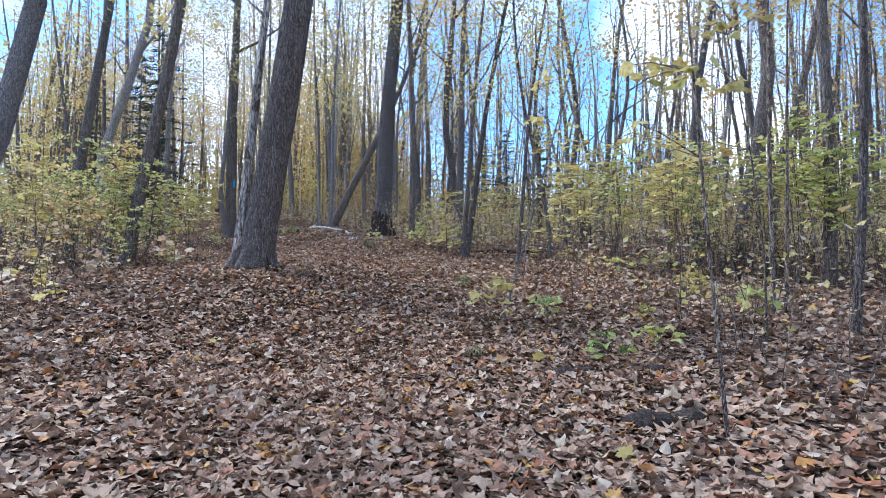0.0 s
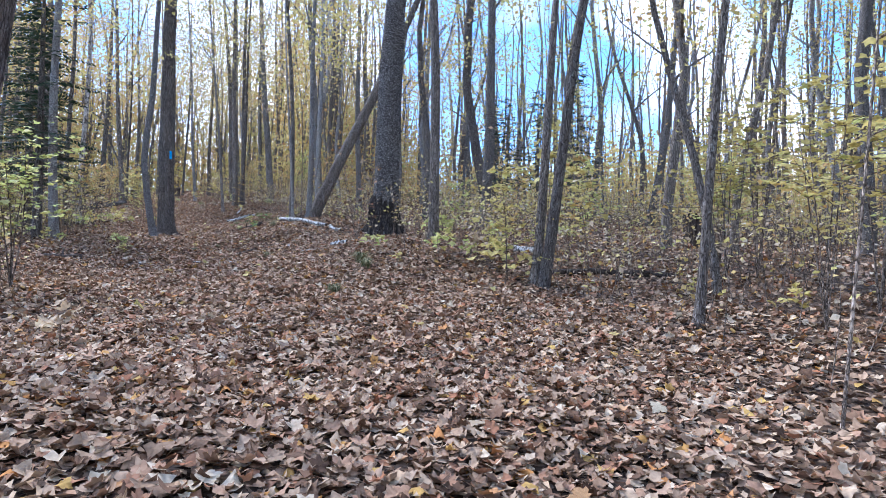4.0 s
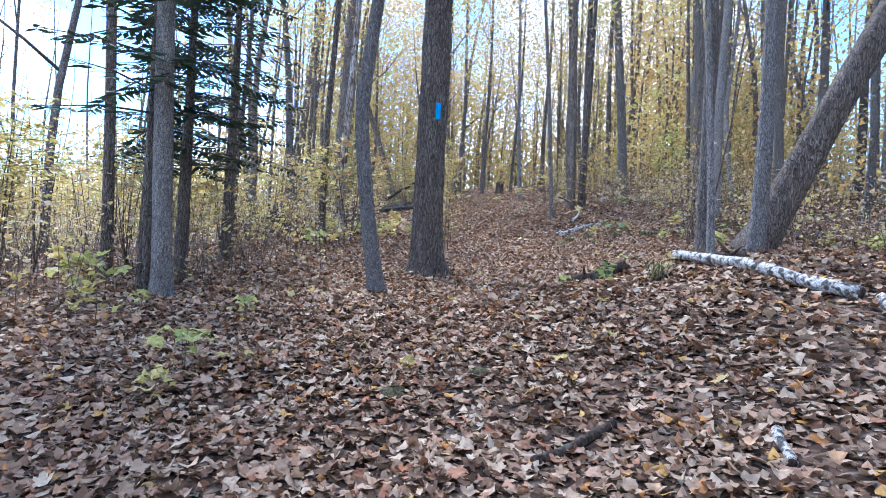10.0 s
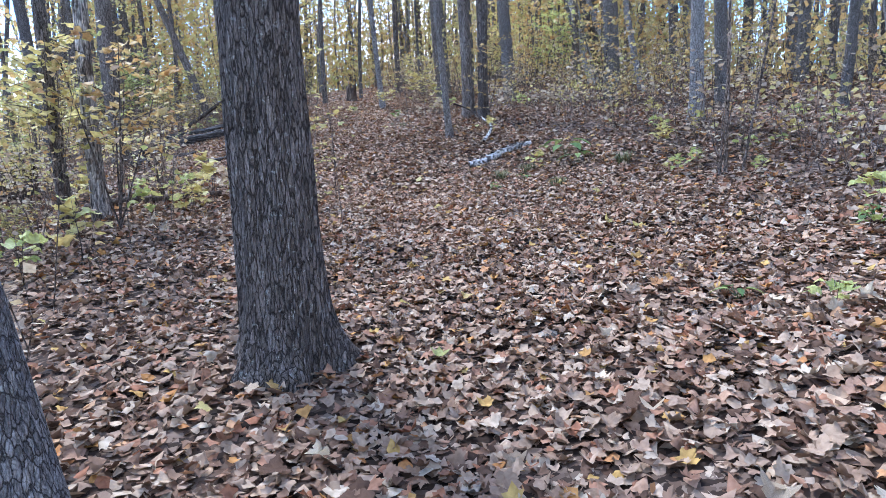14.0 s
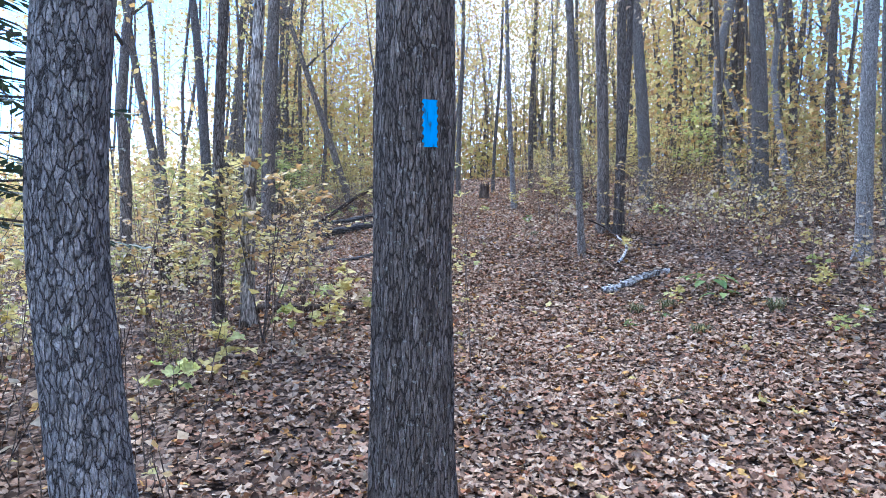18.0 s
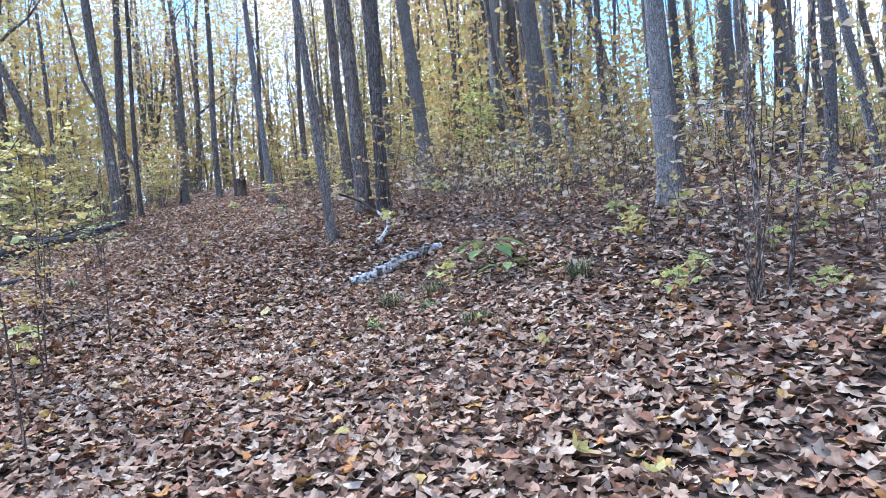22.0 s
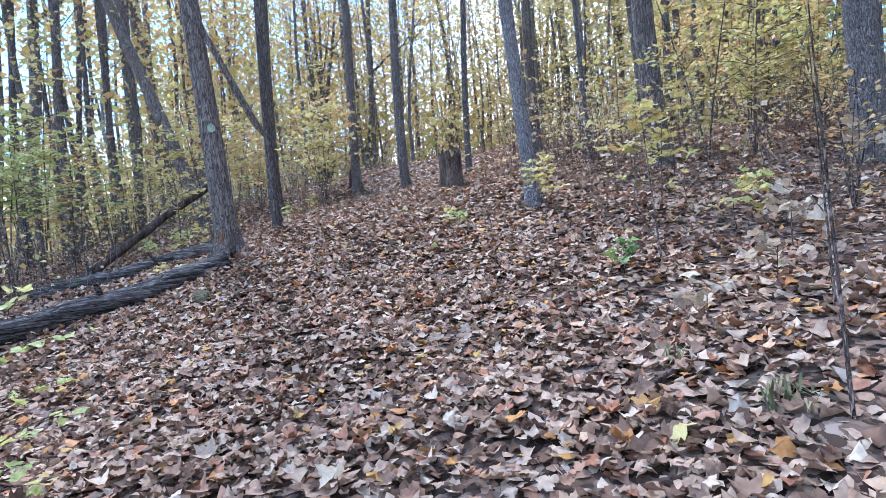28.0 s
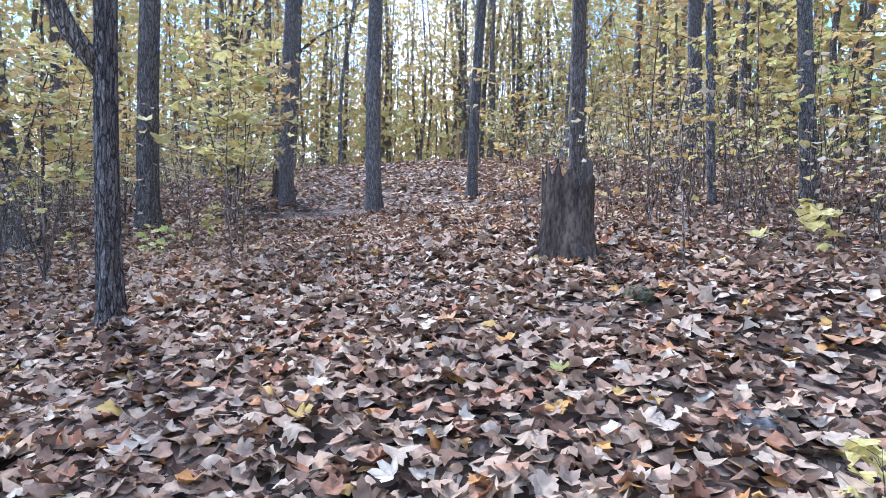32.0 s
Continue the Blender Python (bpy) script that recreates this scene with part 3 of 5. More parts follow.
tree(-6.95, 9.65, 0.082, (0.0, -0.02), 13, BARK_GREY, "slim maple with pale lichen on grey bark", 0.05, sides=16, ridges=0.08, rings=24)
tree(-9.2, 10.4, 0.07, (-0.03, -0.03), 13, BARK_DARK)


def b_bow(q):
    side = np.interp(q, (0, 0.2, 0.5, 0.85, 1.2, 1.54, 1.74, 1.94, 2.3, 3.0, 11.0), (0.12, 0.09, 0.04, -0.01, -0.055, -0.09, -0.09, -0.08, -0.045, 0.03, 0.3))
    return 0.855 * side, 0.5175 * side


tree(-5.83, 10.912, 0.07, (0.0, 0.0), 11, BARK_GREY, "slim crooked maple with furrowed grey bark and lichen", 0.0, seed=5, sides=36, ridges=0.1, rings=80, bow=b_bow)
blaze_tree, blaze_axis, blaze_trunk = tree(-6.22, 12.44, 0.178, (0.0, 0.0), 15, BARK_DARK, "dark furrowed maple marked with a blue paint blaze", 0.03, seed=9, sides=48, ridges=0.17, rings=60, flare=0.7)
tree(-9.95, 15.0, 0.075, (0.02, 0.0), 12, BARK_PALE, "pale dead stem with bark fallen off", 0.05, sides=16, ridges=0.12, rings=24, crown=False)
tree(-10.22, 14.85, 0.065, (0.0, 0.0), 13, BARK_DARK, sides=14)
tree(-11.4, 13.8, 0.05, (0.02, 0.0), 11)
tree(-7.52, 18.96, 0.05, (-0.07, -0.03), 11, BARK, "slim leaning maple with grey bark at the trail", 0.04, sides=14)
tree(-7.5, 19.95, 0.095, (-0.02, 0.0), 14, BARK_DARK, "dark maple stem of a three-stemmed clump", 0.06, sides=18, ridges=0.1, rings=24)
tree(-7.3, 20.1, 0.08, (0.0, 0.0), 14, BARK_DARK, "dark maple stem of a three-stemmed clump", 0.05, sides=18, ridges=0.1, rings=24)
tree(-7.26, 19.88, 0.055, (0.03, 0.01), 13, BARK_DARK, "dark maple stem of a three-stemmed clump", 0.06, sides=18)
tree(-7.95, 25.2, 0.15, (-0.06, -0.03), 16)
tree(-5.5, 23.95, 0.16, (-0.05, -0.03), 16)
tree(-4.2, 18.6, 0.085, (0.0, 0.0), 13, BARK_GREY, "slim maple with grey bark beside the trail", 0.05, sides=16)
tree(-3.55, 22.6, 0.11, (-0.02, -0.01), 15)
tree(-1.4, 27.2, 0.15, (0.02, 0.0), 15)
tree(0.8, 24.5, 0.1, (-0.04, 0.0), 13)
tree(1.9, 23.7, 0.115, (-0.05, 0.0), 14)
tree(-2.9, 29.0, 0.16, (-0.04, 0.0), 15)
tree(-2.0, 32.2, 0.16, (0.02, 0.0), 15)
tree(-1.0, 30.2, 0.2, (-0.02, 0.0), 16)
c_tree, _, c_trunk = tree(-13.04, 22.48, 0.094, (-0.05, -0.02), 14, BARK_DARK, "dark maple with a pale lichen patch at the fallen log", 0.05, sides=24, ridges=0.1, rings=30, flare=0.9)
fork_tree, fork_axis, _ = tree(-13.5, 23.62, 0.047, (0.0, 0.0), 12, BARK_DARK, "slim dark forked maple beside the trail", 0.05, sides=16)
tree(-16.7, 27.1, 0.12, (0.02, 0.01), 14, BARK_DARK, "dark rough maple wrapped in yellow leaves", 0.04, sides=16)
tree(-15.8, 28.4, 0.09, (0.0, 0.0), 13, BARK, sides=14)
tree(-14.2, 27.55, 0.08, (0.0, 0.0), 14, BARK, sides=14)
tree(-13.4, 28.4, 0.06, (0.03, 0.0), 12)
tree(-10.52, 23.45, 0.062, (-0.05, -0.03), 12, BARK_GREY, "slim maple with blotched pale bark beside the trail", 0.03, sides=18, ridges=0.1, rings=26)
tree(-9.8, 25.6, 0.12, (-0.05, -0.03), 15, BARK_DARK)
tree(-10.24, 27.6, 0.065, (-0.04, -0.01), 12)
tree(-11.0, 27.4, 0.035, (-0.04, -0.01), 9)
tree(-10.9, 32.4, 0.12, (-0.02, 0.0), 14)
tree(-12.3, 28.9, 0.09, (0.0, 0.0), 13, BARK_DARK)
tree(-14.2, 19.5, 0.15, (0.0, 0.0), 15, BARK_DARK)
tree(-17.0, 20.5, 0.13, (-0.1, -0.05), 14)
tree(-20.35, 21.84, 0.11, (-0.1, -0.06), 14, BARK_DARK, "dark leaning maple of a forked pair in the woods", 0.08, sides=12)
tree(-20.7, 21.95, 0.15, (-0.15, -0.09), 14, BARK_DARK, "dark leaning maple of a forked pair in the woods", 0.08, sides=12)
tree(-17.2, 26.0, 0.12, (-0.29, -0.17), 11, BARK_DARK, "strongly leaning dark trunk in the woods", 0.1, sides=12)

fork = Shape()
f0 = fork_axis(0.98)
fork.tube([f0, f0 + Vector((-0.1, -0.08, 0.18)), f0 + Vector((-0.3, -0.24, 0.75)), f0 + Vector((-0.62, -0.5, 1.7)), f0 + Vector((-0.8, -0.65, 3.2)), f0 + Vector((-1.0, -0.8, 5.5))], [0.037, 0.038, 0.036, 0.03, 0.021, 0.006], 12, 0.08)
part("fork", fork.mesh("fork", BARK_DARK), fork_tree, "leaning fork of the trunk")


def add_roots(owner, r, count, reach, mat, turn=0.0):
    for k in range(count):
        rg = random.Random(int(r * 1000) + k)
        w = turn + 2 * math.pi * (k + rg.uniform(-.25, .25)) / count
        d, side = Vector((math.cos(w), math.sin(w), 0)), Vector((-math.sin(w), math.cos(w), 0))
        ln = reach * rg.uniform(0.7, 1.2)
        pts = []
        for q, up in ((0.0, 0.34), (0.3, 0.18), (0.6, 0.05), (1.0, -0.03), (1.5, -0.09)):
            p = d * (r * 0.55 + ln * q) + side * 0.12 * ln * math.sin(q * 3 + k)
            at = owner.location + p
            pts.append(Vector((p.x, p.y, gz(at.x, at.y) - owner.location.z + up * min(1, r * 5))))
        s = Shape()
        s.tube(pts, [r * 0.42, r * 0.38, r * 0.28, r * 0.18, r * 0.07], 12, 0.2)
        part("root", s.mesh("root", mat), owner)


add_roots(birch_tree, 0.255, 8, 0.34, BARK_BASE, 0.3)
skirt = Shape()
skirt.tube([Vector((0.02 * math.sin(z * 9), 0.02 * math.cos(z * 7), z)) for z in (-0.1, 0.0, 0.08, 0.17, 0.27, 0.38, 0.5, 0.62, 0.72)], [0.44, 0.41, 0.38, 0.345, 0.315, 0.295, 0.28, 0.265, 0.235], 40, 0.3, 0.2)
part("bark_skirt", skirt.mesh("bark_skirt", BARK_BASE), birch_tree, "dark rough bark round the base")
add_roots(a_tree, 0.2, 6, 0.26, BARK_DARK, 0.9)
add_roots(c_tree, 0.094, 6, 0.2, BARK_DARK, 0.2)


# ---- the painted blaze ----
from mathutils.bvhtree import BVHTree

bvh = BVHTree.FromPolygons([tuple(v.co) for v in blaze_trunk.data.vertices], [tuple(p.vertices) for p in blaze_trunk.data.polygons])
blaze_dir, blaze_side = Vector((0.814, -0.58, 0)).normalized(), Vector((0.58, 0.814, 0)).normalized()
patch = Shape()
BW, BH, BZ = 0.057, 0.185, 4.1 - blaze_tree.location.z
for i in range(9):
    for j in range(19):
        w, z = BW * (i / 8 - 0.5) + 0.004, BZ + BH * (j / 18 - 0.5)
        w += 0.004 * math.sin(j * 2.1 + i) * (i in (0, 8))
        at = bvh.ray_cast(Vector((0, 0, z)) + blaze_dir * 0.6 + blaze_side * w, -blaze_dir)[0]
        patch.v.append((at or Vector((0, 0, z)) + blaze_dir * 0.17) + blaze_dir * 0.004)
patch.f = [(i * 19 + j, (i + 1) * 19 + j, (i + 1) * 19 + j + 1, i * 19 + j + 1) for i in range(8) for j in range(18)]
part("blaze", patch.mesh("blaze", PAINT), blaze_tree, "bright blue painted trail blaze")


# ---- stumps, logs and sticks ----
def stump(x, y, r, h, label, seed, mat=None, jag=0.25):
    root = new("stump")
    root.location = (x, y, gz(x, y))
    tagged(root, label, "stump")
    rg = random.Random(seed)
    s = Shape()
    sides, levels = 30, [-0.15, 0.0, 0.04, 0.1, 0.2, 0.35, 0.55, 0.75, 1.0]
    for k, q in enumerate(levels):
        for a in range(sides):
            w = 2 * math.pi * a / sides
            n = noise.noise(Vector((math.cos(w) * 2.5, math.sin(w) * 2.5, seed + q)))
            n2 = noise.noise(Vector((math.cos(w) * 7, math.sin(w) * 7, seed)))
            rr = r * (1 + 0.4 * math.exp(-max(q, 0) * h / 0.08) * (0.6 + 0.4 * math.sin(4 * w)) + 0.12 * n + 0.1 * n2)
            z = q * h * (1 + (jag * n2 * 2 if k == len(levels) - 1 else 0))
            s.v.append(Vector((math.cos(w) * rr, math.sin(w) * rr, z)))
    for k in range(len(levels) - 1):
        for a in range(sides):
            a2 = (a + 1) % sides
            s.f.append((k * sides + a, k * sides + a2, (k + 1) * sides + a2, (k + 1) * sides + a))
    part("stump_body", s.mesh("stump_body", mat or ROT), root)
    t = Shape()
    top = (len(levels) - 1) * sides
    t.v = [v.copy() for v in s.v[top:top + sides]] + [Vector((v.x * 0.8, v.y * 0.8, h * 0.72)) for v in s.v[top:top + sides]] + [Vector((0, 0, h * 0.62))]
    for a in range(sides):
        a2 = (a + 1) % sides
        t.f += [(a, a2, sides + a2, sides + a), (sides + a, sides + a2, 2 * sides)]
    part("rotten_core", t.mesh("rotten_core", ROT), root, "dark rotten hollow top")
    for k in range(4):
        w = k * 1.6 + rg.random()
        p = Vector((math.cos(w), math.sin(w), 0))
        rs = Shape()
        rs.tube([p * r * 0.7 + Vector((0, 0, 0.06)), p * r * 1.5 + Vector((0, 0, 0.01)), p * r * 2.1 + Vector((0, 0, -0.06))], [r * 0.34, r * 0.22, r * 0.1], 8)
        part("root", rs.mesh("root", mat or ROT), root)
    return root


stump(-11.82, 24.55, 0.115, 0.38, "broken rotten stump beside the leafy trail", 3)
stump(5.1, 10.5, 0.17, 0.62, "dark broken stump among yellow bushes", 8)
stump(-13.2, 16.55, 0.3, 0.48, "dark upturned root mass of a fallen tree", 12, jag=0.6)
stump(-16.2, 28.9, 0.1, 0.35, "small dark stump beside the trail", 15)


def log(x1, y1, x2, y2, r1, r2, mat, label, seed, lift=0.55, z1=0.0, z2=0.0, name="log", category="log", crook=0.03, knots=2, sides=16, ends=True):
    root = new(name)
    root.location = (x1, y1, gz(x1, y1))
    tagged(root, label, category)
    rg = random.Random(seed)
    n = 14
    pts, rad = [], []
    for k in range(n):
        q = k / (n - 1)
        x, y = x1 + (x2 - x1) * q, y1 + (y2 - y1) * q
        r = r1 + (r2 - r1) * q
        c = crook * math.sin(q * 5 + seed)
        ln = math.hypot(x2 - x1, y2 - y1) or 1
        x, y = x - (y2 - y1) / ln * c, y + (x2 - x1) / ln * c
        pts.append(Vector((x, y, gz(x, y) + r * lift + z1 + (z2 - z1) * q)) - root.location)
        rad.append(r * (1 + 0.1 * math.sin(k * 2.3 + seed)))
    s = Shape()
    s.tube(pts, rad, sides, 0.14)
    part("bark", s.mesh("bark", mat), root)
    if ends:
        for p, q, r in ((pts[0], pts[1], rad[0]), (pts[-1], pts[-2], rad[-1])):
            d = (p - q).normalized()
            e = Shape()
            e.tube([p - d * 0.01, p + d * 0.004, p + d * 0.005], [r * 0.93, r * 0.86, r * 0.3], 14)
            part("broken_end", e.mesh("broken_end", ROT), root, "dark broken wood end")
    for k in range(knots):
        q = rg.randint(2, n - 3)
        d = Vector((rg.uniform(-1, 1), rg.uniform(-1, 1), rg.uniform(0.2, 1))).normalized()
        e = Shape()
        e.tube([pts[q], pts[q] + d * rad[q] * 1.5, pts[q] + d * rad[q] * rg.uniform(2, 4)], [rad[q] * 0.35, rad[q] * 0.25, rad[q] * 0.1], 7)
        part("branch_stub", e.mesh("branch_stub", mat), root)
    return root


log(-3.3, 11.62, -2.07, 10.8, 0.034, 0.042, BARK_WHITE, "thin fallen white birch log on brown leaves", 1, 1.0, 0.04, 0.0, knots=1)
log(-2.0, 10.75, -1.76, 10.58, 0.04, 0.036, BARK_WHITE, "short broken length of white birch log", 2, knots=0)
log(-4.1, 11.3, -3.62, 11.5, 0.036, 0.05, ROT, "dark rotten log half buried in leaves", 3, 0.7, 0.0, 0.03)
log(-3.3, 11.66, -2.8, 11.7, 0.06, 0.055, ROT, "dark rotten log under the birch log", 33, 0.4)
blog = log(-6.91, 17.81, -6.21, 18.34, 0.054, 0.036, BARK_WHITE, "fallen white birch log with dark peeling bands", 4, 0.75, knots=0)
for k in range(16):
    q = 0.04 + 0.92 * k / 16
    px, py = -6.91 + 0.7 * q, 17.81 + 0.53 * q
    c = Shape()
    w0 = 0.3 + 0.9 * random.Random(k).random()
    rr = 0.057 - 0.017 * q
    prev = []
    for a in range(7):
        w = w0 + a * 0.32
        up = 1.06 + (0.07 if a in (0, 6) else 0.02)
        side = Vector((0.604, -0.797, 0))
        base = Vector((px, py, gz(px, py) + 0.045)) - blog.location
        p = base + side * math.cos(w) * rr * up + Vector((0, 0, math.sin(w) * rr * up))
        al = Vector((0.797, 0.604, 0)) * (0.012 + 0.01 * random.Random(k + 40).random())
        c.v += [p - al, p + al]
    c.f = [(2 * a, 2 * a + 1, 2 * a + 3, 2 * a + 2) for a in range(6)]
    part("bark_curl", c.mesh("bark_curl", (ROT, BARK_WHITE, GREYWOOD)[k % 3]), blog)
log(-7.05, 19.3, -6.86, 18.55, 0.012, 0.022, BARK_WHITE, "bent white birch branch leaning on the clump", 5, 1.0, 0.16, 0.02, name="branch", category="branch", crook=0.07, knots=1, sides=10)
log(-7.55, 19.35, -6.95, 19.2, 0.012, 0.007, ROT, "thin dark fallen branch at the clump", 6, 1.0, 0.35, 0.1, name="branch", category="branch", crook=0.06, sides=7, ends=False)
log(1.3, 8.12, 1.9, 7.92, 0.06, 0.055, BARK_WHITE, "short white birch log among seedlings", 7)
log(-14.3, 19.7, -12.66, 22.1, 0.1, 0.085, GREYWOOD, "long weathered grey log along the trail", 8, 0.7, knots=3, sides=22)
log(-15.4, 22.1, -13.5, 22.75, 0.085, 0.07, GREYWOOD_B, "weathered grey log behind the trail log", 9, 0.6, knots=3)
log(-13.3, 18.85, -12.4, 19.4, 0.065, 0.05, GREYWOOD, "dark weathered log in the undergrowth", 10)
log(-11.5, 18.4, -10.95, 19.25, 0.05, 0.035, GREYWOOD, "dark weathered branch on the leaves", 11)
log(-15.9, 22.9, -15.0, 24.2, 0.06, 0.04, ROT, "dead dark branch leaning out of the undergrowth", 12, 1.0, 0.0, 0.75, sides=10)
log(-5.6, 7.5, -5.15, 7.72, 0.05, 0.05, ROT, "dark rotten log end beside the trail", 13)
log(-10.6, 15.4, -9.2, 15.9, 0.06, 0.04, ROT, "fallen dark log behind the dead stem", 14)
log(1.9, 6.6, 3.4, 6.3, 0.05, 0.04, ROT, "dark rotten log under yellow bushes", 17)
STICKS = [(-2.33, 9.12, -2.27, 8.86, 0.02, 0), (-3.42, 7.78, -3.2, 7.77, 0.02, 0), (-2.98, 7.68, -2.85, 7.98, 0.022, 0), (-1.83, 8.14, -1.5, 8.04, 0.02, 0), (-1.79, 8.08, -1.71, 7.9, 0.016, 0),
          (-4.04, 7.37, -4.18, 7.6, 0.022, 0), (-3.07, 8.67, -2.9, 9.05, 0.024, 1), (-6.9, 19.3, -6.2, 19.6, 0.012, 1), (-9.9, 18.5, -9.5, 18.95, 0.012, 1), (-1.9, 6.2, -1.55, 6.6, 0.01, 1), (-9.2, 20.3, -8.9, 20.8, 0.012, 1)]
for k, (x1, y1, x2, y2, r, m) in enumerate(STICKS):
    log(x1, y1, x2, y2, r, r * 0.8, (BARK_WHITE, ROT)[m], ("short white birch stick lying on fallen leaves", "short dark stick lying on fallen leaves")[m], 60 + k, 1.3, name="stick", category="stick", crook=0.006, knots=0, sides=10)
log(-1.38, 8.18, -1.13, 8.22, 0.045, 0.04, BARK_WHITE, "chunk of white birch wood with torn bark", 80, 0.8, knots=1)


def stone(x, y, r, seed, mat, label):
    s = Shape()
    n, m = 14, 8
    for i in range(m + 1):
        for j in range(n):
            a, b = math.pi * i / m, 2 * math.pi * j / n
            p = Vector((math.sin(a) * math.cos(b), math.sin(a) * math.sin(b) * 0.8, math.cos(a) * 0.5))
            s.v.append(p * r * (1 + 0.3 * noise.noise(p * 2.2 + Vector((seed, 0, 0)))))
    s.f = [(i * n + j, i * n + (j + 1) % n, (i + 1) * n + (j + 1) % n, (i + 1) * n + j) for i in range(m) for j in range(n)]
    ob = new("stone", s.mesh("stone", mat))
    ob.location = (x, y, gz(x, y) - r * 0.05)
    ob.rotation_euler = (0, 0, seed)
    tagged(ob, label, "stone")


MOSS = bark_mat("moss", (0.025, 0.024, 0.014), (0.08, 0.075, 0.04), (0.15, 0.13, 0.075), (0.16, 0.12, 0.08), stretch=(1, 1, 1), scale=60.0, lichen_at=0.6, cracks=0)
for k, (x, y, r) in enumerate([(-2.44, 8.18, 0.08), (-3.93, 8.94, 0.09), (-3.68, 9.33, 0.07), (-11.49, 24.02, 0.09), (-12.3, 21.52, 0.12), (-10.86, 23.15, 0.08), (-0.6, 4.6, 0.08)]):
    stone(x, y, r, k + 1.3, MOSS, "small mossy hummock poking through fallen leaves")
for k, (x, y, r) in enumerate([(-4.19, 10.79, 0.08), (-11.21, 23.23, 0.07), (-5.15, 12.9, 0.06)]):
    stone(x, y, r, k + 9.1, rock_dark, "grey stone half covered by fallen leaves")
SOIL_HUMP = bark_mat("bare_soil", (0.012, 0.009, 0.008), (0.04, 0.03, 0.025), (0.085, 0.065, 0.052), (0.07, 0.065, 0.045), stretch=(1, 1, 1), scale=60.0, lichen_at=0.62, cracks=0)
for k, (x, y, r) in enumerate([(2.5, -3.4, 0.13), (2.66, -3.3, 0.1), (2.77, -4.46, 0.14), (3.0, -4.35, 0.11), (1.95, -3.31, 0.09), (2.62, -2.7, 0.1), (3.1, -3.4, 0.1)]):
    stone(x, y, r, k + 20.3, SOIL_HUMP, "hump of bare dark soil among fallen leaves")


# ---- saplings, bushes and seedlings ----
def spray(seed, h, stems, twigs, per_twig, reach, low, leaf, lean=0.1, r=0.012):
    """Stems with level twigs; returns the wood, and places and sizes for the leaves."""
    rg = random.Random(seed)
    s, spots = Shape(), []
    for k in range(stems):
        w = rg.uniform(0, 6.28)
        d = Vector((math.cos(w), math.sin(w), 0)) * rg.uniform(0.2, 1.0) * lean * (1 if stems == 1 else 3)
        hh = h * rg.uniform(0.75, 1.0)
        b = rg.uniform(-0.08, 0.08) * h
        pts = [Vector((d.x * z + b * math.sin(z / h * 5) * 0.3, d.y * z + b * math.cos(z / h * 4) * 0.3 - 0.3 * b, z)) for z in [-0.06] + [hh * q / 7 for q in range(8)]]
        s.tube(pts, [r * (1.05 - 0.85 * q / 8) for q in range(9)], 6, cap=False)
        for t in range(max(twigs // stems, 2)):
            q = low + (1 - low) * (t + rg.random()) / max(twigs // stems, 2)
            i = min(int(q * 7) + 1, 8)
            p = pts[i]
            a = rg.uniform(0, 6.28)
            ln = reach * rg.uniform(0.5, 1.0) * (1.15 - 0.5 * q)
            dr = Vector((math.cos(a), math.sin(a), rg.uniform(0.05, 0.45)))
            tip = p + dr * ln
            mid = p + dr * ln * 0.5 + Vector((0, 0, 0.05 * ln))
            s.tube([p, mid, tip], [r * 0.4, r * 0.28, 0.002], 4, cap=False)
            for g in range(per_twig):
                f = (g + 0.6) / per_twig
                c = p.lerp(tip, f) + Vector((rg.uniform(-1, 1), rg.uniform(-1, 1), rg.uniform(-0.35, 0.2))) * leaf * 0.9
                spots.append((c.x, c.y, c.z, leaf * rg.uniform(0.65, 1.25)))
    return s, np.array(spots)


def plant_meshes(seed, mat, outline, tilt=0.3, stem_mat=None, single=False, **kw):
    s, sp = spray(seed, **kw)
    if single:
        leaves = [scatter_leaves("leaf", outline, sp[i:i + 1, :3], sp[i:i + 1, 3], tilt, mat, seed + i, 8) for i in range(len(sp))]
        return s.mesh("stem", stem_mat or STEM), leaves
    return s.mesh("stem", stem_mat or STEM), scatter_leaves("leaves", outline, sp[:, :3], sp[:, 3], tilt, mat, seed, 8)


def put_plant(meshes, x, y, turn, scale, name, label, category, group=""):
    root = new(name)
    root.location, root.rotation_euler, root.scale = (x, y, gz(x, y)), (0, 0, turn), (scale,) * 3
    tagged(root, label, category, group)
    part("stem", meshes[0], root, kind="stuff")
    if isinstance(meshes[1], list):
        for me in meshes[1]:
            part("leaf", me, root)
    else:
        part("foliage", meshes[1], root, kind="stuff")
    return root


SAPLINGS = [plant_meshes(500 + i, (YELLOW, YELLOW, GOLD, LIME, YELLOW, GOLD)[i], SIMPLE, h=(2.2, 2.8, 2.4, 1.9, 3.3, 2.6)[i], stems=1 + i % 2, twigs=18, per_twig=10, reach=0.8, low=0.25, leaf=0.072) for i in range(6)]
BUSHES = [plant_meshes(520 + i, (YELLOW, LIME, YELLOW, GOLD)[i], SIMPLE, h=(1.8, 2.1, 1.5, 1.9)[i], stems=5, twigs=30, per_twig=8, reach=0.8, low=0.48, leaf=0.075, r=0.009) for i in range(4)]
TIERED = [plant_meshes(530 + i, (YELLOW, LIME, YELLOW)[i], SIMPLE, h=(2.3, 2.0, 2.7)[i], stems=4, twigs=30, per_twig=9, reach=1.05, low=0.5, leaf=0.085, tilt=0.2, lean=0.06, r=0.011) for i in range(3)]
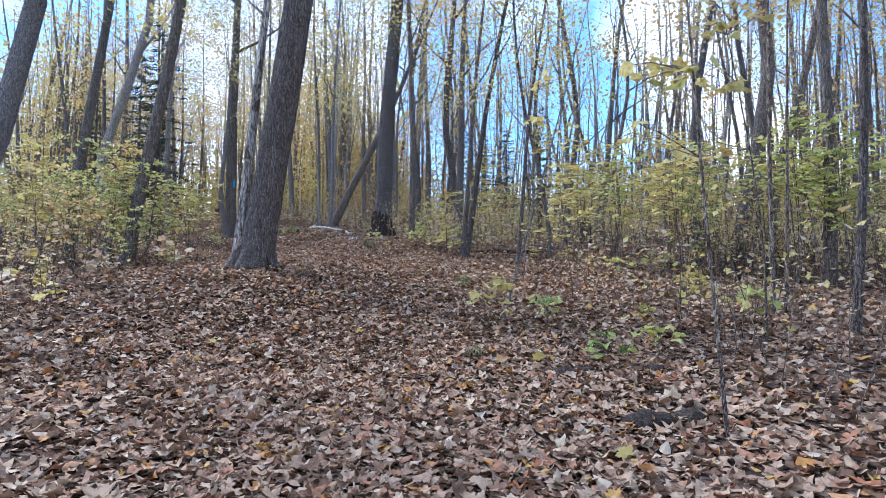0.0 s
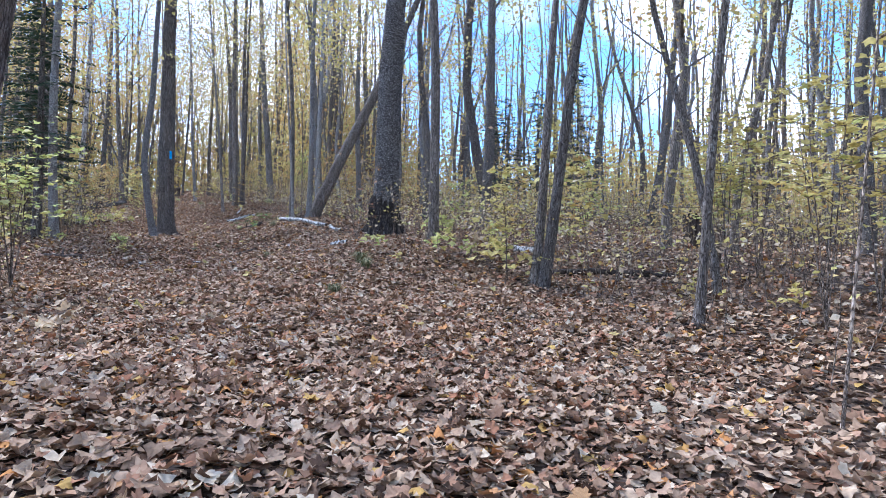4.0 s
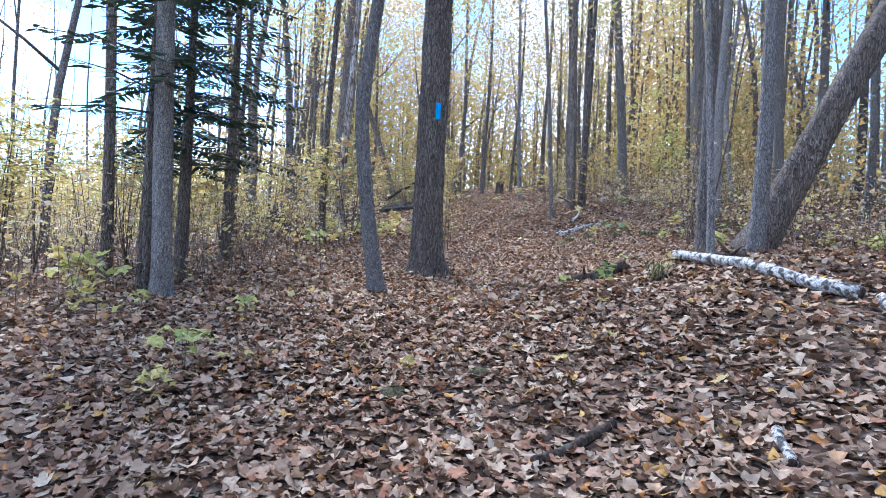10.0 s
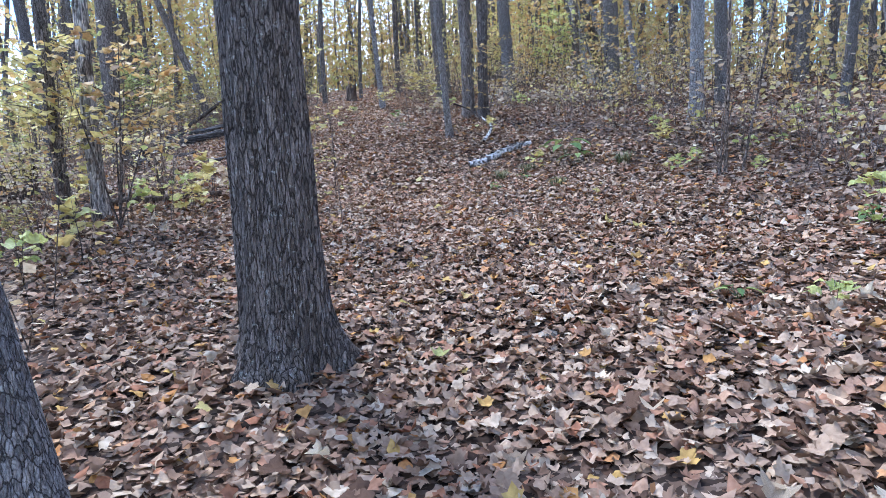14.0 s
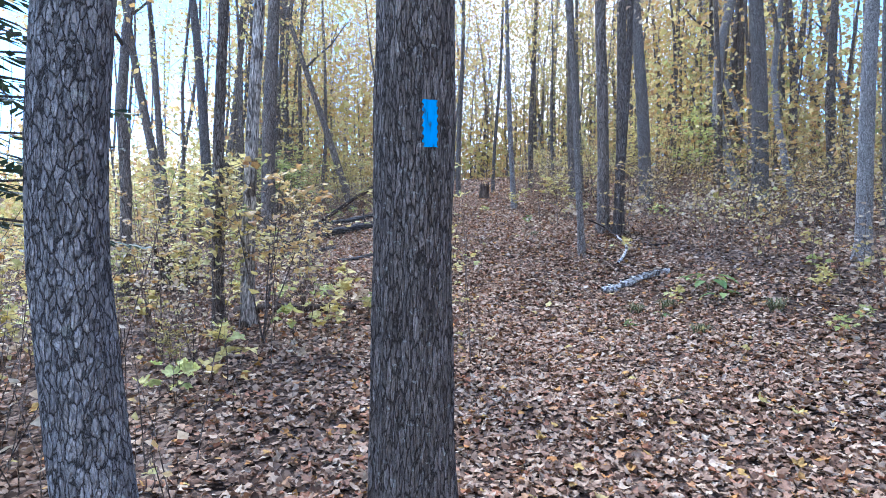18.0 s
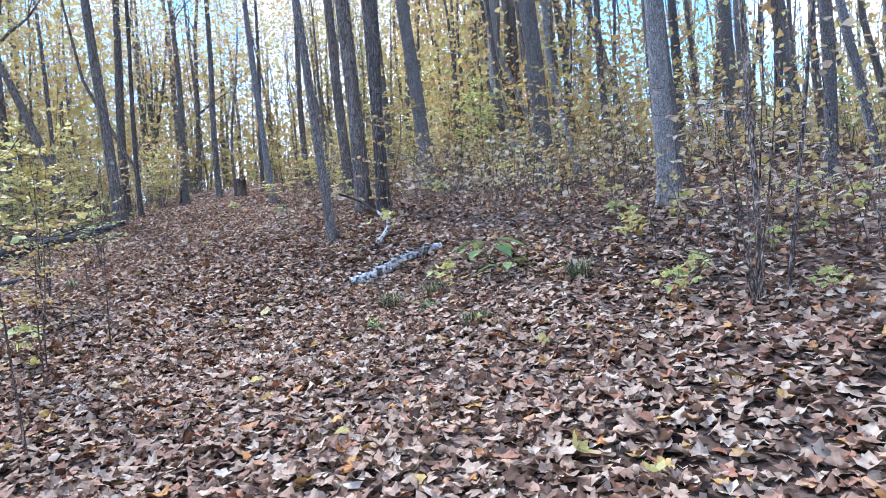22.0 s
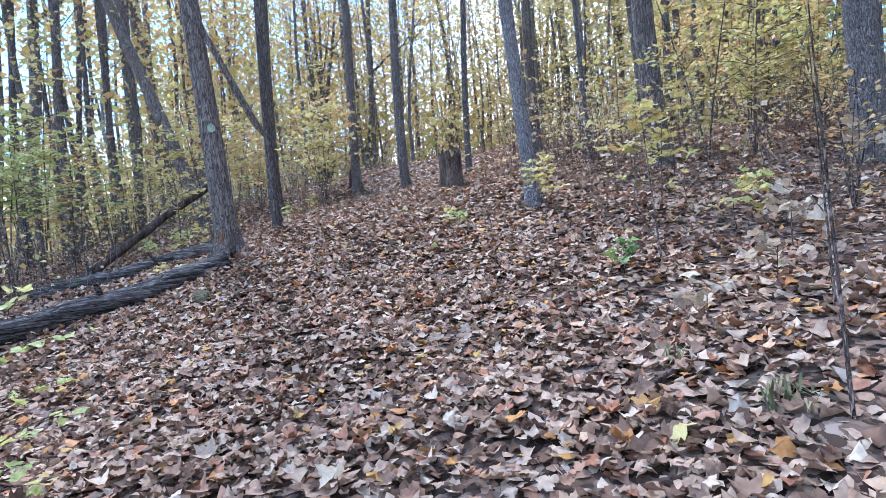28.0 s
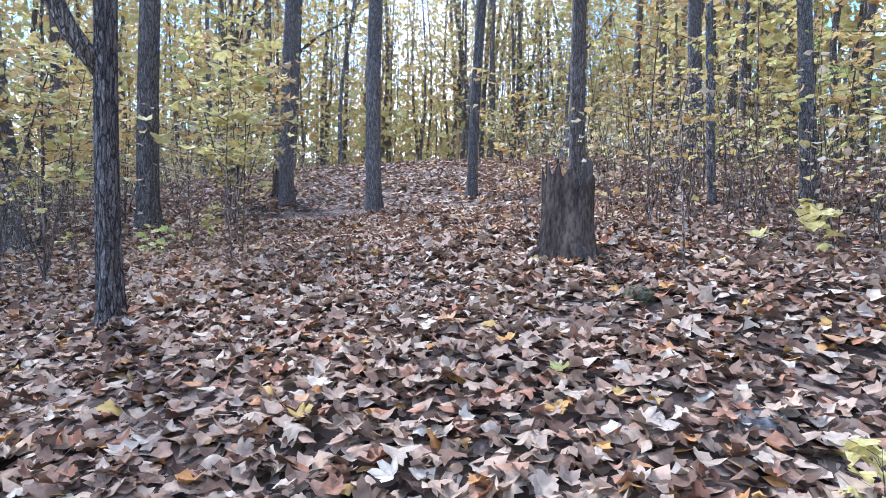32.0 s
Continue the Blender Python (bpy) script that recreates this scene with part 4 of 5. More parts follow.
TWIGGY = [plant_meshes(540 + i, (DRY, DRY, GOLD)[i], OVAL, h=(1.3, 1.7, 1.1)[i], stems=5, twigs=30, per_twig=3, reach=0.5, low=0.2, leaf=0.06, r=0.007) for i in range(3)]
SEEDLINGS, SEEDLINGS_FAR = [[plant_meshes(560 + i, (YELLOW, LIME, GREEN, YELLOW, DRY)[i], MAPLE, h=0.34, stems=1 + i % 2, twigs=6, per_twig=2, reach=0.17, low=0.45, leaf=0.1, r=0.004, single=one) for i in range(5)] for one in (True, False)]

BIG_LEAVED = [plant_meshes(600 + i, YELLOW, MAPLE, h=(1.0, 1.7, 2.3)[i], stems=1, twigs=(9, 12, 14)[i], per_twig=5, reach=0.55, low=(0.6, 0.45, 0.4)[i], leaf=0.1, tilt=0.25, r=0.007, single=True) for i in range(3)]

SPARSE = plant_meshes(640, YELLOW, SIMPLE, h=2.1, stems=7, twigs=28, per_twig=2, reach=0.4, low=0.3, leaf=0.06, lean=0.07, r=0.008)
HANGING = [plant_meshes(650 + i, YELLOW, LOBES, h=(3.3, 3.9)[i], stems=1, twigs=14, per_twig=4, reach=0.95, low=0.5, leaf=0.11, tilt=0.3, r=0.012) for i in range(2)]
WILTED = plant_meshes(670, LITTER, SIMPLE, h=1.9, stems=5, twigs=30, per_twig=3, reach=0.5, low=0.3, leaf=0.055, tilt=0.9, r=0.008)
GREEN_SHRUB = plant_meshes(660, LIME, OVAL, h=1.5, stems=3, twigs=18, per_twig=6, reach=0.45, low=0.3, leaf=0.085, tilt=0.35, r=0.008)

prng = random.Random(8)


def zone(count, x0, x1, y0, y1, kinds, near=1.7):
    made = 0
    while made < count:
        x, y = prng.uniform(x0, x1), prng.uniform(y0, y1)
        if float(off_trail(x, y)[0]) < near or (-16.4 < x < -12 and 19 < y < 24.6):
            continue
        made += 1
        k = prng.choice(kinds)
        a, sc = prng.uniform(0, 6.28), prng.uniform(0.75, 1.25)
        i = prng.randrange(12)
        if k == "s":
            put_plant(SAPLINGS[i % 6], x, y, a, sc, "sapling", "slim maple sapling with level sprays of yellow leaves", "sapling", "yellow undergrowth")
        elif k == "l":
            put_plant(TIERED[i % 3], x, y, a, sc, "bush", "tall leggy bush with level tiers of yellow-green leaves", "bush", "yellow undergrowth")
        elif k == "b":
            put_plant(BUSHES[i % 4], x, y, a, sc, "bush", "many-stemmed bush of small yellow-green autumn leaves", "bush", "yellow undergrowth")
        else:
            put_plant(TWIGGY[i % 3], x, y, a, sc, "brush", "low brown twiggy brush with few dry leaves", "bush", "dry undergrowth")


zone(17, 3.2, 9.0, 0.2, 8.0, "llls", 2.3)
zone(18, -8.0, -3.0, -1.0, 4.5, "bbs")
zone(26, -18.0, -8.0, 8.0, 17.0, "sbtt")
zone(26, -25.0, -14.9, 18.5, 30.0, "sblls")
zone(9, -19.0, -15.0, 20.0, 25.0, "sl")
zone(30, -9.0, 1.0, 22.5, 30.0, "stt", 2.2)
zone(30, 1.0, 11.0, 9.0, 22.0, "tts")
zone(60, -30.0, 12.0, 30.0, 44.0, "sbt")
zone(14, -10.0, -6.0, 26.5, 32.0, "sbs", 2.0)
zone(14, -11.6, -7.5, 25.6, 29.5, "tts", 1.6)
zone(8, -17.5, -15.0, 26.0, 30.0, "bts", 1.4)

YL, GL, DL = "yellow maple seedling standing in fallen leaves", "small green-leaved seedling standing in fallen leaves", "wilted seedling with dry curled leaves"


def seedling(x, y, k, scale, label, turn=0.0, far=False):
    put_plant((SEEDLINGS_FAR if far else SEEDLINGS)[k], x, y, turn, scale, "seedling", label, "seedling", "seedlings by the trail")


seedling(2.0, -1.75, 0, 1.5, YL, 0.3)
seedling(2.55, -1.84, 1, 1.2, YL, 1.0)
seedling(2.79, -3.27, 2, 0.9, GL, 2.0)
seedling(3.26, -2.94, 1, 0.9, GL, 2.6)
seedling(1.75, 0.1, 2, 0.6, GL)
seedling(3.3, -2.2, 0, 0.8, YL, 0.4)
seedling(-0.5, 7.06, 1, 1.0, "pale green seedling beside a grass tuft", 0.4)
seedling(-0.11, 6.49, 0, 0.5, YL)
seedling(-5.03, 8.57, 1, 0.9, GL, 1.2)
seedling(-4.85, 8.3, 0, 0.6, YL, 0.2)
seedling(-5.64, 9.44, 1, 0.7, YL, 2.2)
seedling(-6.5, 9.2, 1, 0.6, GL, 2.9)
seedling(-3.64, 11.05, 2, 0.6, GL, 0.8)
seedling(-3.91, 10.94, 1, 0.45, GL, 1.8)
seedling(1.09, 6.2, 0, 1.5, YL, 0.9)
seedling(1.5, 5.9, 0, 1.2, YL, 2.0)
seedling(-5.97, 17.23, 0, 0.8, YL, 0.1)
seedling(-6.95, 18.9, 0, 0.8, YL, 1.4)
seedling(-6.3, 16.6, 2, 0.35, GL, 1.6)
seedling(-9.44, 21.63, 2, 0.65, GL, 0.5)
seedling(-10.9, 22.78, 1, 0.6, GL, 1.3)
seedling(-12.9, 21.9, 1, 0.5, GL, 2.1)
seedling(-13.25, 21.95, 0, 0.5, YL, 0.2)
seedling(-11.06, 22.95, 0, 0.5, YL, 2.8)
seedling(-4.04, 12.89, 1, 0.5, GL, 0.3)
seedling(-3.45, 14.47, 1, 0.9, GL, 1.9)
seedling(-3.6, 14.1, 2, 0.5, GL, 0.9)
seedling(-10.88, 24.69, 0, 0.9, YL, 1.1)
seedling(-9.0, 20.9, 4, 0.8, DL, 0.7)


def seed_zone(count, x0, x1, y0, y1, kinds, near=1.1, small=0.7, large=1.5):
    made = 0
    while made < count:
        x, y = prng.uniform(x0, x1), prng.uniform(y0, y1)
        if float(off_trail(x, y)[0]) < near:
            continue
        made += 1
        k = prng.choice(kinds)
        seedling(x, y, k, prng.uniform(small, large), (YL, GL, GL, YL, DL)[k], prng.uniform(0, 6.28), True)


seed_zone(30, -12.8, -8.2, 13.0, 17.0, (0, 0, 1, 4))
seed_zone(18, -4.7, -1.5, 15.0, 19.5, (1, 0, 0, 1), 1.1, 0.4, 0.9)
seed_zone(10, -8.8, -6.2, 6.5, 9.6, (0, 1, 0, 0))
seed_zone(16, -9.6, -6.2, 21.0, 25.0, (0, 4, 1))
seed_zone(10, -17.0, -14.0, 22.8, 27.0, (0, 0, 1), 1.4, 0.5, 1.1)
seed_zone(9, 2.6, 5.2, -2.2, 5.0, (0, 1, 0, 4))
seed_zone(12, -5.0, -1.6, -3.0, 2.5, (0, 4))
seed_zone(18, -0.1, 3.0, 6.6, 12.0, (0, 1, 1, 4), 1.4)
for x, y, k, sc in ((-12.3, 16.0, 0, 0.45), (-11.6, 15.4, 2, 0.5), (-12.9, 15.3, 1, 0.4), (-11.0, 14.2, 0, 0.4), (-13.4, 17.6, 3, 0.55), (-9.3, 13.6, 2, 0.35), (-5.2, 19.6, 3, 0.35)):
    put_plant(BUSHES[k], x, y, x, sc, "bush", "low spreading bush of pale yellow leaves", "bush", "yellow undergrowth")
NEAR_SAPLINGS = [(1.27, 5.79, 0.8, 0), (1.95, 7.4, 0.95, 1), (2.6, 8.3, 0.9, 2), (-7.36, 14.67, 0.62, 4), (-9.76, 17.61, 0.75, 1), (-8.07, 15.85, 0.5, 2), (-9.39, 17.19, 0.62, 0), (-10.63, 19.23, 0.55, 3),
                 (-9.5, 23.4, 0.6, 0), (-11.5, 25.9, 0.7, 5), (-12.2, 25.6, 0.5, 5), (-14.9, 23.5, 0.8, 0), (-15.6, 24.6, 0.9, 1), (-14.7, 26.0, 0.8, 4), (-7.15, 19.75, 0.62, 5), (-4.7, 2.2, 0.9, 0), (-3.4, 1.3, 0.6, 3)]
for x, y, sc, k in NEAR_SAPLINGS:
    put_plant(SAPLINGS[k], x, y, x * 3 + y, sc, "sapling", "slim maple sapling with level sprays of yellow leaves", "sapling", "yellow undergrowth")
for x, y, k, turn in ((-9.6, 23.0, 0, 2.5), (1.3, 5.85, 1, 0.2), (2.05, 7.0, 2, 1.0), (2.3, 6.1, 1, 2.0), (3.4, 0.6, 2, 0.4), (3.0, -0.6, 1, 1.4), (-4.3, 0.8, 2, 0.7), (-13.9, 24.9, 1, 1.0), (-9.7, 17.47, 1, 1.9), (-9.85, 17.6, 1, 4.3)):
    put_plant(BIG_LEAVED[k], x, y, turn, 1.0, "sapling", "young maple with large flat yellow leaves", "sapling", "yellow undergrowth")
for x, y, turn in ((-12.32, 16.08, 0.4), (-12.88, 15.58, 1.5), (-11.76, 16.94, 2.2), (-13.3, 15.9, 3.0), (-14.8, 24.6, 0.8), (-15.2, 22.9, 1.9), (-15.0, 23.7, 2.6), (-14.2, 25.4, 3.3)):
    put_plant(BIG_LEAVED[2 if y > 20 else 0], x, y, turn, 0.75 if y > 20 else 0.95, "sapling", "young maple with large flat yellow leaves", "sapling", "yellow undergrowth")
put_plant(SAPLINGS[2], -14.0, 18.5, 0.6, 0.75, "sapling", "slim maple sapling with orange-gold leaves", "sapling", "yellow undergrowth")
put_plant(BIG_LEAVED[0], -10.22, 22.8, 0.5, 0.58, "sapling", "young maple with large flat yellow leaves", "sapling", "yellow undergrowth")
for x, y, k, turn, sc in ((-4.6, 3.7, 0, 0.3, 1.1), (-5.6, 4.7, 1, 1.9, 1.2), (-6.3, 3.1, 2, 2.7, 1.0), (-3.9, 4.6, 1, 4.0, 0.9), (-9.0, 8.6, 0, 1.0, 0.9), (-9.9, 9.6, 2, 2.2, 0.9), (-8.3, 8.9, 2, 3.1, 0.8), (-9.5, 10.8, 0, 4.4, 0.9), (-10.7, 10.3, 2, 5.2, 1.0), (-11.3, 11.6, 0, 0.6, 1.0)):
    put_plant(TIERED[k], x, y, turn, sc, "bush", "tall leggy bush with level tiers of yellow-green leaves", "bush", "yellow undergrowth")
for x, y, k, turn, sc in ((3.7, 3.5, 2, 0.9, 0.9), (4.25, 2.6, 1, 2.4, 1.05), (4.85, 1.8, 0, 3.3, 1.05), (5.5, 2.3, 1, 5.0, 1.1), (6.1, 1.5, 2, 1.2, 0.9), (4.5, 4.1, 0, 0.2, 1.1), (6.4, 0.0, 1, 4.2, 1.0)):
    put_plant(TIERED[k], x, y, turn, sc, "bush", "tall leggy bush with level tiers of yellow-green leaves", "bush", "yellow undergrowth")
put_plant(SPARSE, -7.45, 14.6, 1.0, 0.9, "bush", "many-stemmed almost bare bush with few pale leaves", "bush", "yellow undergrowth")
put_plant(HANGING[0], 3.1, -4.6, 0.3, 1.0, "sapling", "tall thin maple sapling with hanging yellow leaves", "sapling", "yellow undergrowth")
put_plant(HANGING[1], 4.3, -2.4, 1.9, 1.0, "sapling", "tall thin maple sapling with hanging yellow leaves", "sapling", "yellow undergrowth")
put_plant(HANGING[0], 2.6, 1.4, 4.0, 1.0, "sapling", "tall thin maple sapling with hanging yellow leaves", "sapling", "yellow undergrowth")
put_plant(GREEN_SHRUB, 0.55, 8.9, 0.8, 0.85, "bush", "green-leaved young shrub beside the old birch", "bush", "yellow undergrowth")
put_plant(WILTED, -1.1, 8.9, 0.4, 0.9, "brush", "wilted shrub with hanging dry leaves by the birch", "bush", "dry undergrowth")
put_plant(TWIGGY[0], -4.15, 16.2, 0.4, 1.1, "brush", "low brown twiggy brush with few dry leaves", "bush", "dry undergrowth")
tree(2.15, -1.69, 0.011, (0.27, 0.02), 4.2, BARK_GREY, "thin slanting grey sapling trunk beside the trail", 0.03, limbs=4, flare=0.0, sides=8, crown=False, name="thin_tree")
tree(4.82, -1.41, 0.025, (0.0, 0.0), 6, STEM, "thin dark upright sapling stem beside yellow bushes", 0.05, limbs=5, flare=0.0, sides=8, crown=False, name="thin_tree")
tree(4.99, -1.3, 0.02, (0.05, 0.0), 5, STEM, "thin dark upright sapling stem beside yellow bushes", 0.05, limbs=4, flare=0.0, sides=8, crown=False, name="thin_tree")
tree(5.17, -2.13, 0.04, (0.06, 0.0), 7, BARK_DARK, "thin dark maple stem beside yellow bushes", 0.05, limbs=5, flare=0.2, sides=10, crown=False, name="thin_tree")
tree(6.53, 0.69, 0.085, (0.02, 0.0), 12, BARK_DARK, "slim dark maple behind yellow bushes", 0.06, sides=14)
tree(-4.1, 16.25, 0.018, (0.0, 0.0), 4.5, STEM, "thin upright bare sapling stem", 0.03, limbs=4, flare=0.0, sides=8, crown=False, name="thin_tree")
tree(-3.95, 16.35, 0.013, (0.16, 0.05), 3.6, STEM, "thin slanting bare sapling stem", 0.03, limbs=3, flare=0.0, sides=8, crown=False, name="thin_tree")
tree(2.66, 3.4, 0.04, (0.1, 0.0), 8, BARK_DARK, "slim kinked dark trunk beside yellow bushes", 0.1, sides=14, name="tree")


for x, y, h in ((-11.33, 24.36, 0.8), (-8.63, 20.23, 1.2), (-8.6, 21.0, 1.0), (-9.3, 21.9, 0.9), (-8.1, 15.9, 1.5), (-8.0, 16.3, 1.3), (-10.7, 19.3, 1.6), (-9.8, 18.1, 1.2), (-0.1, 7.3, 1.1), (-7.2, 14.9, 1.8), (-7.5, 14.4, 1.6), (-7.3, 14.5, 1.9)):
    tree(x, y, 0.006, (0.06 * math.sin(x * 9), 0.05 * math.cos(y * 7)), h, STEM, "thin bare brown sapling twig in the leaves", 0.03, limbs=3, flare=0.0, sides=6, crown=False, name="thin_twig", category="sapling", rings=8)


def tuft(x, y, n, h, seed):
    rg = random.Random(seed)
    s = Shape()
    for k in range(n):
        a, q = rg.uniform(0, 6.28), rg.uniform(0.5, 1.0) * h
        o, d = Vector((rg.uniform(-1, 1), rg.uniform(-1, 1), 0)) * 0.05, Vector((math.cos(a), math.sin(a), 0))
        side = Vector((-d.y, d.x, 0)) * 0.0035
        p0, p1, p2 = o, o + d * q * 0.35 + Vector((0, 0, q * 0.75)), o + d * q * 1.0 + Vector((0, 0, q * 0.45))
        i = len(s.v)
        s.v += [p0 - side, p0 + side, p1 + side, p1 - side, p2]
        s.f += [(i, i + 1, i + 2, i + 3), (i + 3, i + 2, i + 4)]
    ob = new("grass_tuft", s.mesh("grass_tuft", GRASS))
    ob.location = (x, y, gz(x, y))
    tagged(ob, "drooping tuft of green and straw grass blades", "grass tuft")


for k, (x, y, n, h) in enumerate([(-0.56, 4.7, 70, 0.16), (-0.49, 6.2, 77, 0.21), (-0.59, 6.46, 91, 0.22), (-6.05, 17.23, 62, 0.16), (-6.35, 17.13, 60, 0.16), (-8.76, 20.3, 26, 0.1), (-9.1, 20.6, 20, 0.09), (-5.6, 16.4, 60, 0.14),
                                  (-2.44, 8.3, 40, 0.12), (-5.0, 17.0, 77, 0.19), (-9.9, 18.0, 50, 0.14), (-3.3, 11.2, 50, 0.2), (1.9, -2.9, 60, 0.14)]):
    tuft(x, y, n, h, k)


def broad_plant(x, y, h, n, size, seed, label):
    """A low herb: arching stems, each ending in one long oval leaf."""
    rg = random.Random(seed)
    root = new("herb")
    root.location = (x, y, gz(x, y))
    tagged(root, label, "plant")
    for k in range(n):
        a = 2 * math.pi * (k + rg.uniform(-0.3, 0.3)) / n
        d = Vector((math.cos(a), math.sin(a), 0))
        side = Vector((-d.y, d.x, 0))
        q, ln = h * rg.uniform(0.6, 1.0), size * rg.uniform(0.8, 1.2)
        tip = d * ln * 0.5 + Vector((0, 0, q))
        st = Shape()
        st.tube([Vector((0, 0, -0.02)), d * ln * 0.15 + Vector((0, 0, q * 0.6)), tip], [0.004, 0.003, 0.002], 5, cap=False)
        part("stem", st.mesh("stem", GRASS), root)
        lf = Shape()
        rows = ((0.0, 0.02), (0.15, 0.17), (0.4, 0.27), (0.65, 0.23), (0.85, 0.12), (1.0, 0.01))
        for f, w in rows:
            c = tip + d * ln * f + Vector((0, 0, 0.12 * ln * f - 0.5 * ln * f * f))
            lf.v += [c - side * w * ln + Vector((0, 0, 0.06 * ln)), c, c + side * w * ln + Vector((0, 0, 0.06 * ln))]
        for i in range(len(rows) - 1):
            for j in (0, 1):
                lf.f.append((3 * i + j, 3 * i + j + 1, 3 * i + j + 4, 3 * i + j + 3))
        part("leaf", lf.mesh("leaf", GREEN), root)


broad_plant(-5.68, 17.6, 0.2, 6, 0.19, 1, "low green herb with long drooping oval leaves")
broad_plant(-5.5, 17.3, 0.14, 4, 0.15, 2, "low green herb with long drooping oval leaves")
broad_plant(-6.02, 16.85, 0.08, 5, 0.06, 3, "small green herb with rounded leaves among leaves")
broad_plant(-5.9, 17.9, 0.1, 4, 0.09, 4, "small green herb with rounded leaves among leaves")
broad_plant(-4.35, 13.2, 0.07, 4, 0.07, 5, "small green herb with rounded leaves among leaves")


def trunk_patch(trunk, owner, way, z, w, h, mat, name, label, seed):
    """An uneven round patch that lies on a trunk's skin."""
    tree_skin = BVHTree.FromPolygons([tuple(v.co) for v in trunk.data.vertices], [tuple(p.vertices) for p in trunk.data.polygons])
    way = Vector(way).normalized()
    side = Vector((-way.y, way.x, 0))
    s = Shape()
    rings, spokes = 4, 18
    for i in range(rings + 1):
        for j in range(spokes):
            a = 2 * math.pi * j / spokes
            k = i / rings * (1 + 0.25 * noise.noise(Vector((math.cos(a) * 2, math.sin(a) * 2, seed))))
            p = Vector((0, 0, z + h * k * math.sin(a))) + side * w * k * math.cos(a)
            mid = Vector((axis_at(trunk, z).x, axis_at(trunk, z).y, 0))
            at = tree_skin.ray_cast(p + mid + way * 0.6, -way)[0]
            s.v.append((at or p + mid) + way * 0.003)
    s.f = [(i * spokes + j, i * spokes + (j + 1) % spokes, (i + 1) * spokes + (j + 1) % spokes, (i + 1) * spokes + j) for i in range(rings) for j in range(spokes)]
    part(name, s.mesh(name, mat), owner, label)


def axis_at(trunk, z):
    near = [v.co for v in trunk.data.vertices if abs(v.co.z - z) < 0.25]
    return sum(near, Vector()) / max(len(near), 1)


LICHEN = bark_mat("lichen", (0.2, 0.23, 0.18), (0.34, 0.39, 0.3), (0.46, 0.51, 0.41), (0.3, 0.3, 0.26), stretch=(1, 1, 1), scale=70.0, vary=False, cracks=0, spot=40.0)
RUST = bark_mat("rotten_bark", (0.05, 0.028, 0.015), (0.14, 0.075, 0.035), (0.24, 0.13, 0.06), (0.1, 0.06, 0.03), stretch=(1, 1, 0.5), scale=60.0, vary=False, cracks=0, spot=30.0)
trunk_patch(c_trunk, c_tree, (0.78, -0.62, 0), 1.12, 0.034, 0.038, LICHEN, "lichen_patch", "round pale green lichen patch", 3)
trunk_patch(c_trunk, c_tree, (0.3, -0.95, 0), 0.16, 0.025, 0.055, RUST, "rotten_patch", "orange-brown rotten bark patch", 5)


def scrap(x, y):
    s = Shape()
    for i in range(5):
        for j in range(4):
            u, v = i / 4 - 0.5, j / 3 - 0.5
            s.v.append(Vector((u * 0.07, v * 0.05 + 0.008 * math.sin(i * 2), 0.05 + 0.02 * u * u - 0.03 * v + 0.006 * math.sin(i + 2 * j))))
    s.f = [(i * 4 + j, (i + 1) * 4 + j, (i + 1) * 4 + j + 1, i * 4 + j + 1) for i in range(4) for j in range(3)]
    ob = new("scrap", s.mesh("scrap", SCRAP))
    ob.location, ob.rotation_euler = (x, y, gz(x, y) + 0.01), (0.3, -0.4, 1.1)
    tagged(ob, "small crumpled pale blue scrap lying against moss", "litter")


SCRAP = bark_mat("pale_scrap", (0.3, 0.42, 0.55), (0.45, 0.58, 0.7), (0.6, 0.7, 0.78), (0.3, 0.3, 0.3), stretch=(1, 1, 1), scale=40.0, lichen_at=0.7, vary=False, cracks=0)
scrap(-12.42, 21.42)


# ---- spruces ----
def spruce_meshes(seed, h=7.5):
    rg = random.Random(seed)
    s, leaf = Shape(), Shape()
    s.tube([Vector((0, 0, z)) for z in (-0.2, 0, 1, 3, 5, h)], [0.11, 0.1, 0.085, 0.06, 0.035, 0.006], 10)
    z = 1.6
    while z < h - 0.2:
        reach = 0.25 + 1.35 * (1 - z / h) ** 0.8
        for k in range(4):
            a = rg.uniform(0, 6.28)
            ln = reach * rg.uniform(0.6, 1.1)
            d = Vector((math.cos(a), math.sin(a), rg.uniform(-0.25, 0.1)))
            p, tip = Vector((0, 0, z + rg.uniform(-.1, .1))), Vector((0, 0, z)) + d * ln
            s.tube([p, p.lerp(tip, 0.5) + Vector((0, 0, 0.04)), tip], [0.012, 0.008, 0.002], 4, cap=False)
            side = Vector((-d.y, d.x, 0)).normalized()
            for g in range(int(ln * 13)):
                f = 0.12 + 0.88 * g / max(int(ln * 13), 1)
                c = p.lerp(tip, f)
                for sg in (-1, 1):
                    t = (side * sg + d * 0.7 + Vector((0, 0, rg.uniform(-0.5, 0.05)))).normalized() * rg.uniform(0.12, 0.27) * (1.2 - 0.6 * f)
                    w = Vector((0, 0, 1)).cross(t).normalized() * 0.03 + Vector((0, 0, rg.uniform(-.012, .012)))
                    leaf.plate([c - w * 0.4, c + t * 0.5 - w, c + t, c + t * 0.5 + w])
        z += 0.24
    return s.mesh("trunk", BARK_DARK), leaf.mesh("boughs", NEEDLE)


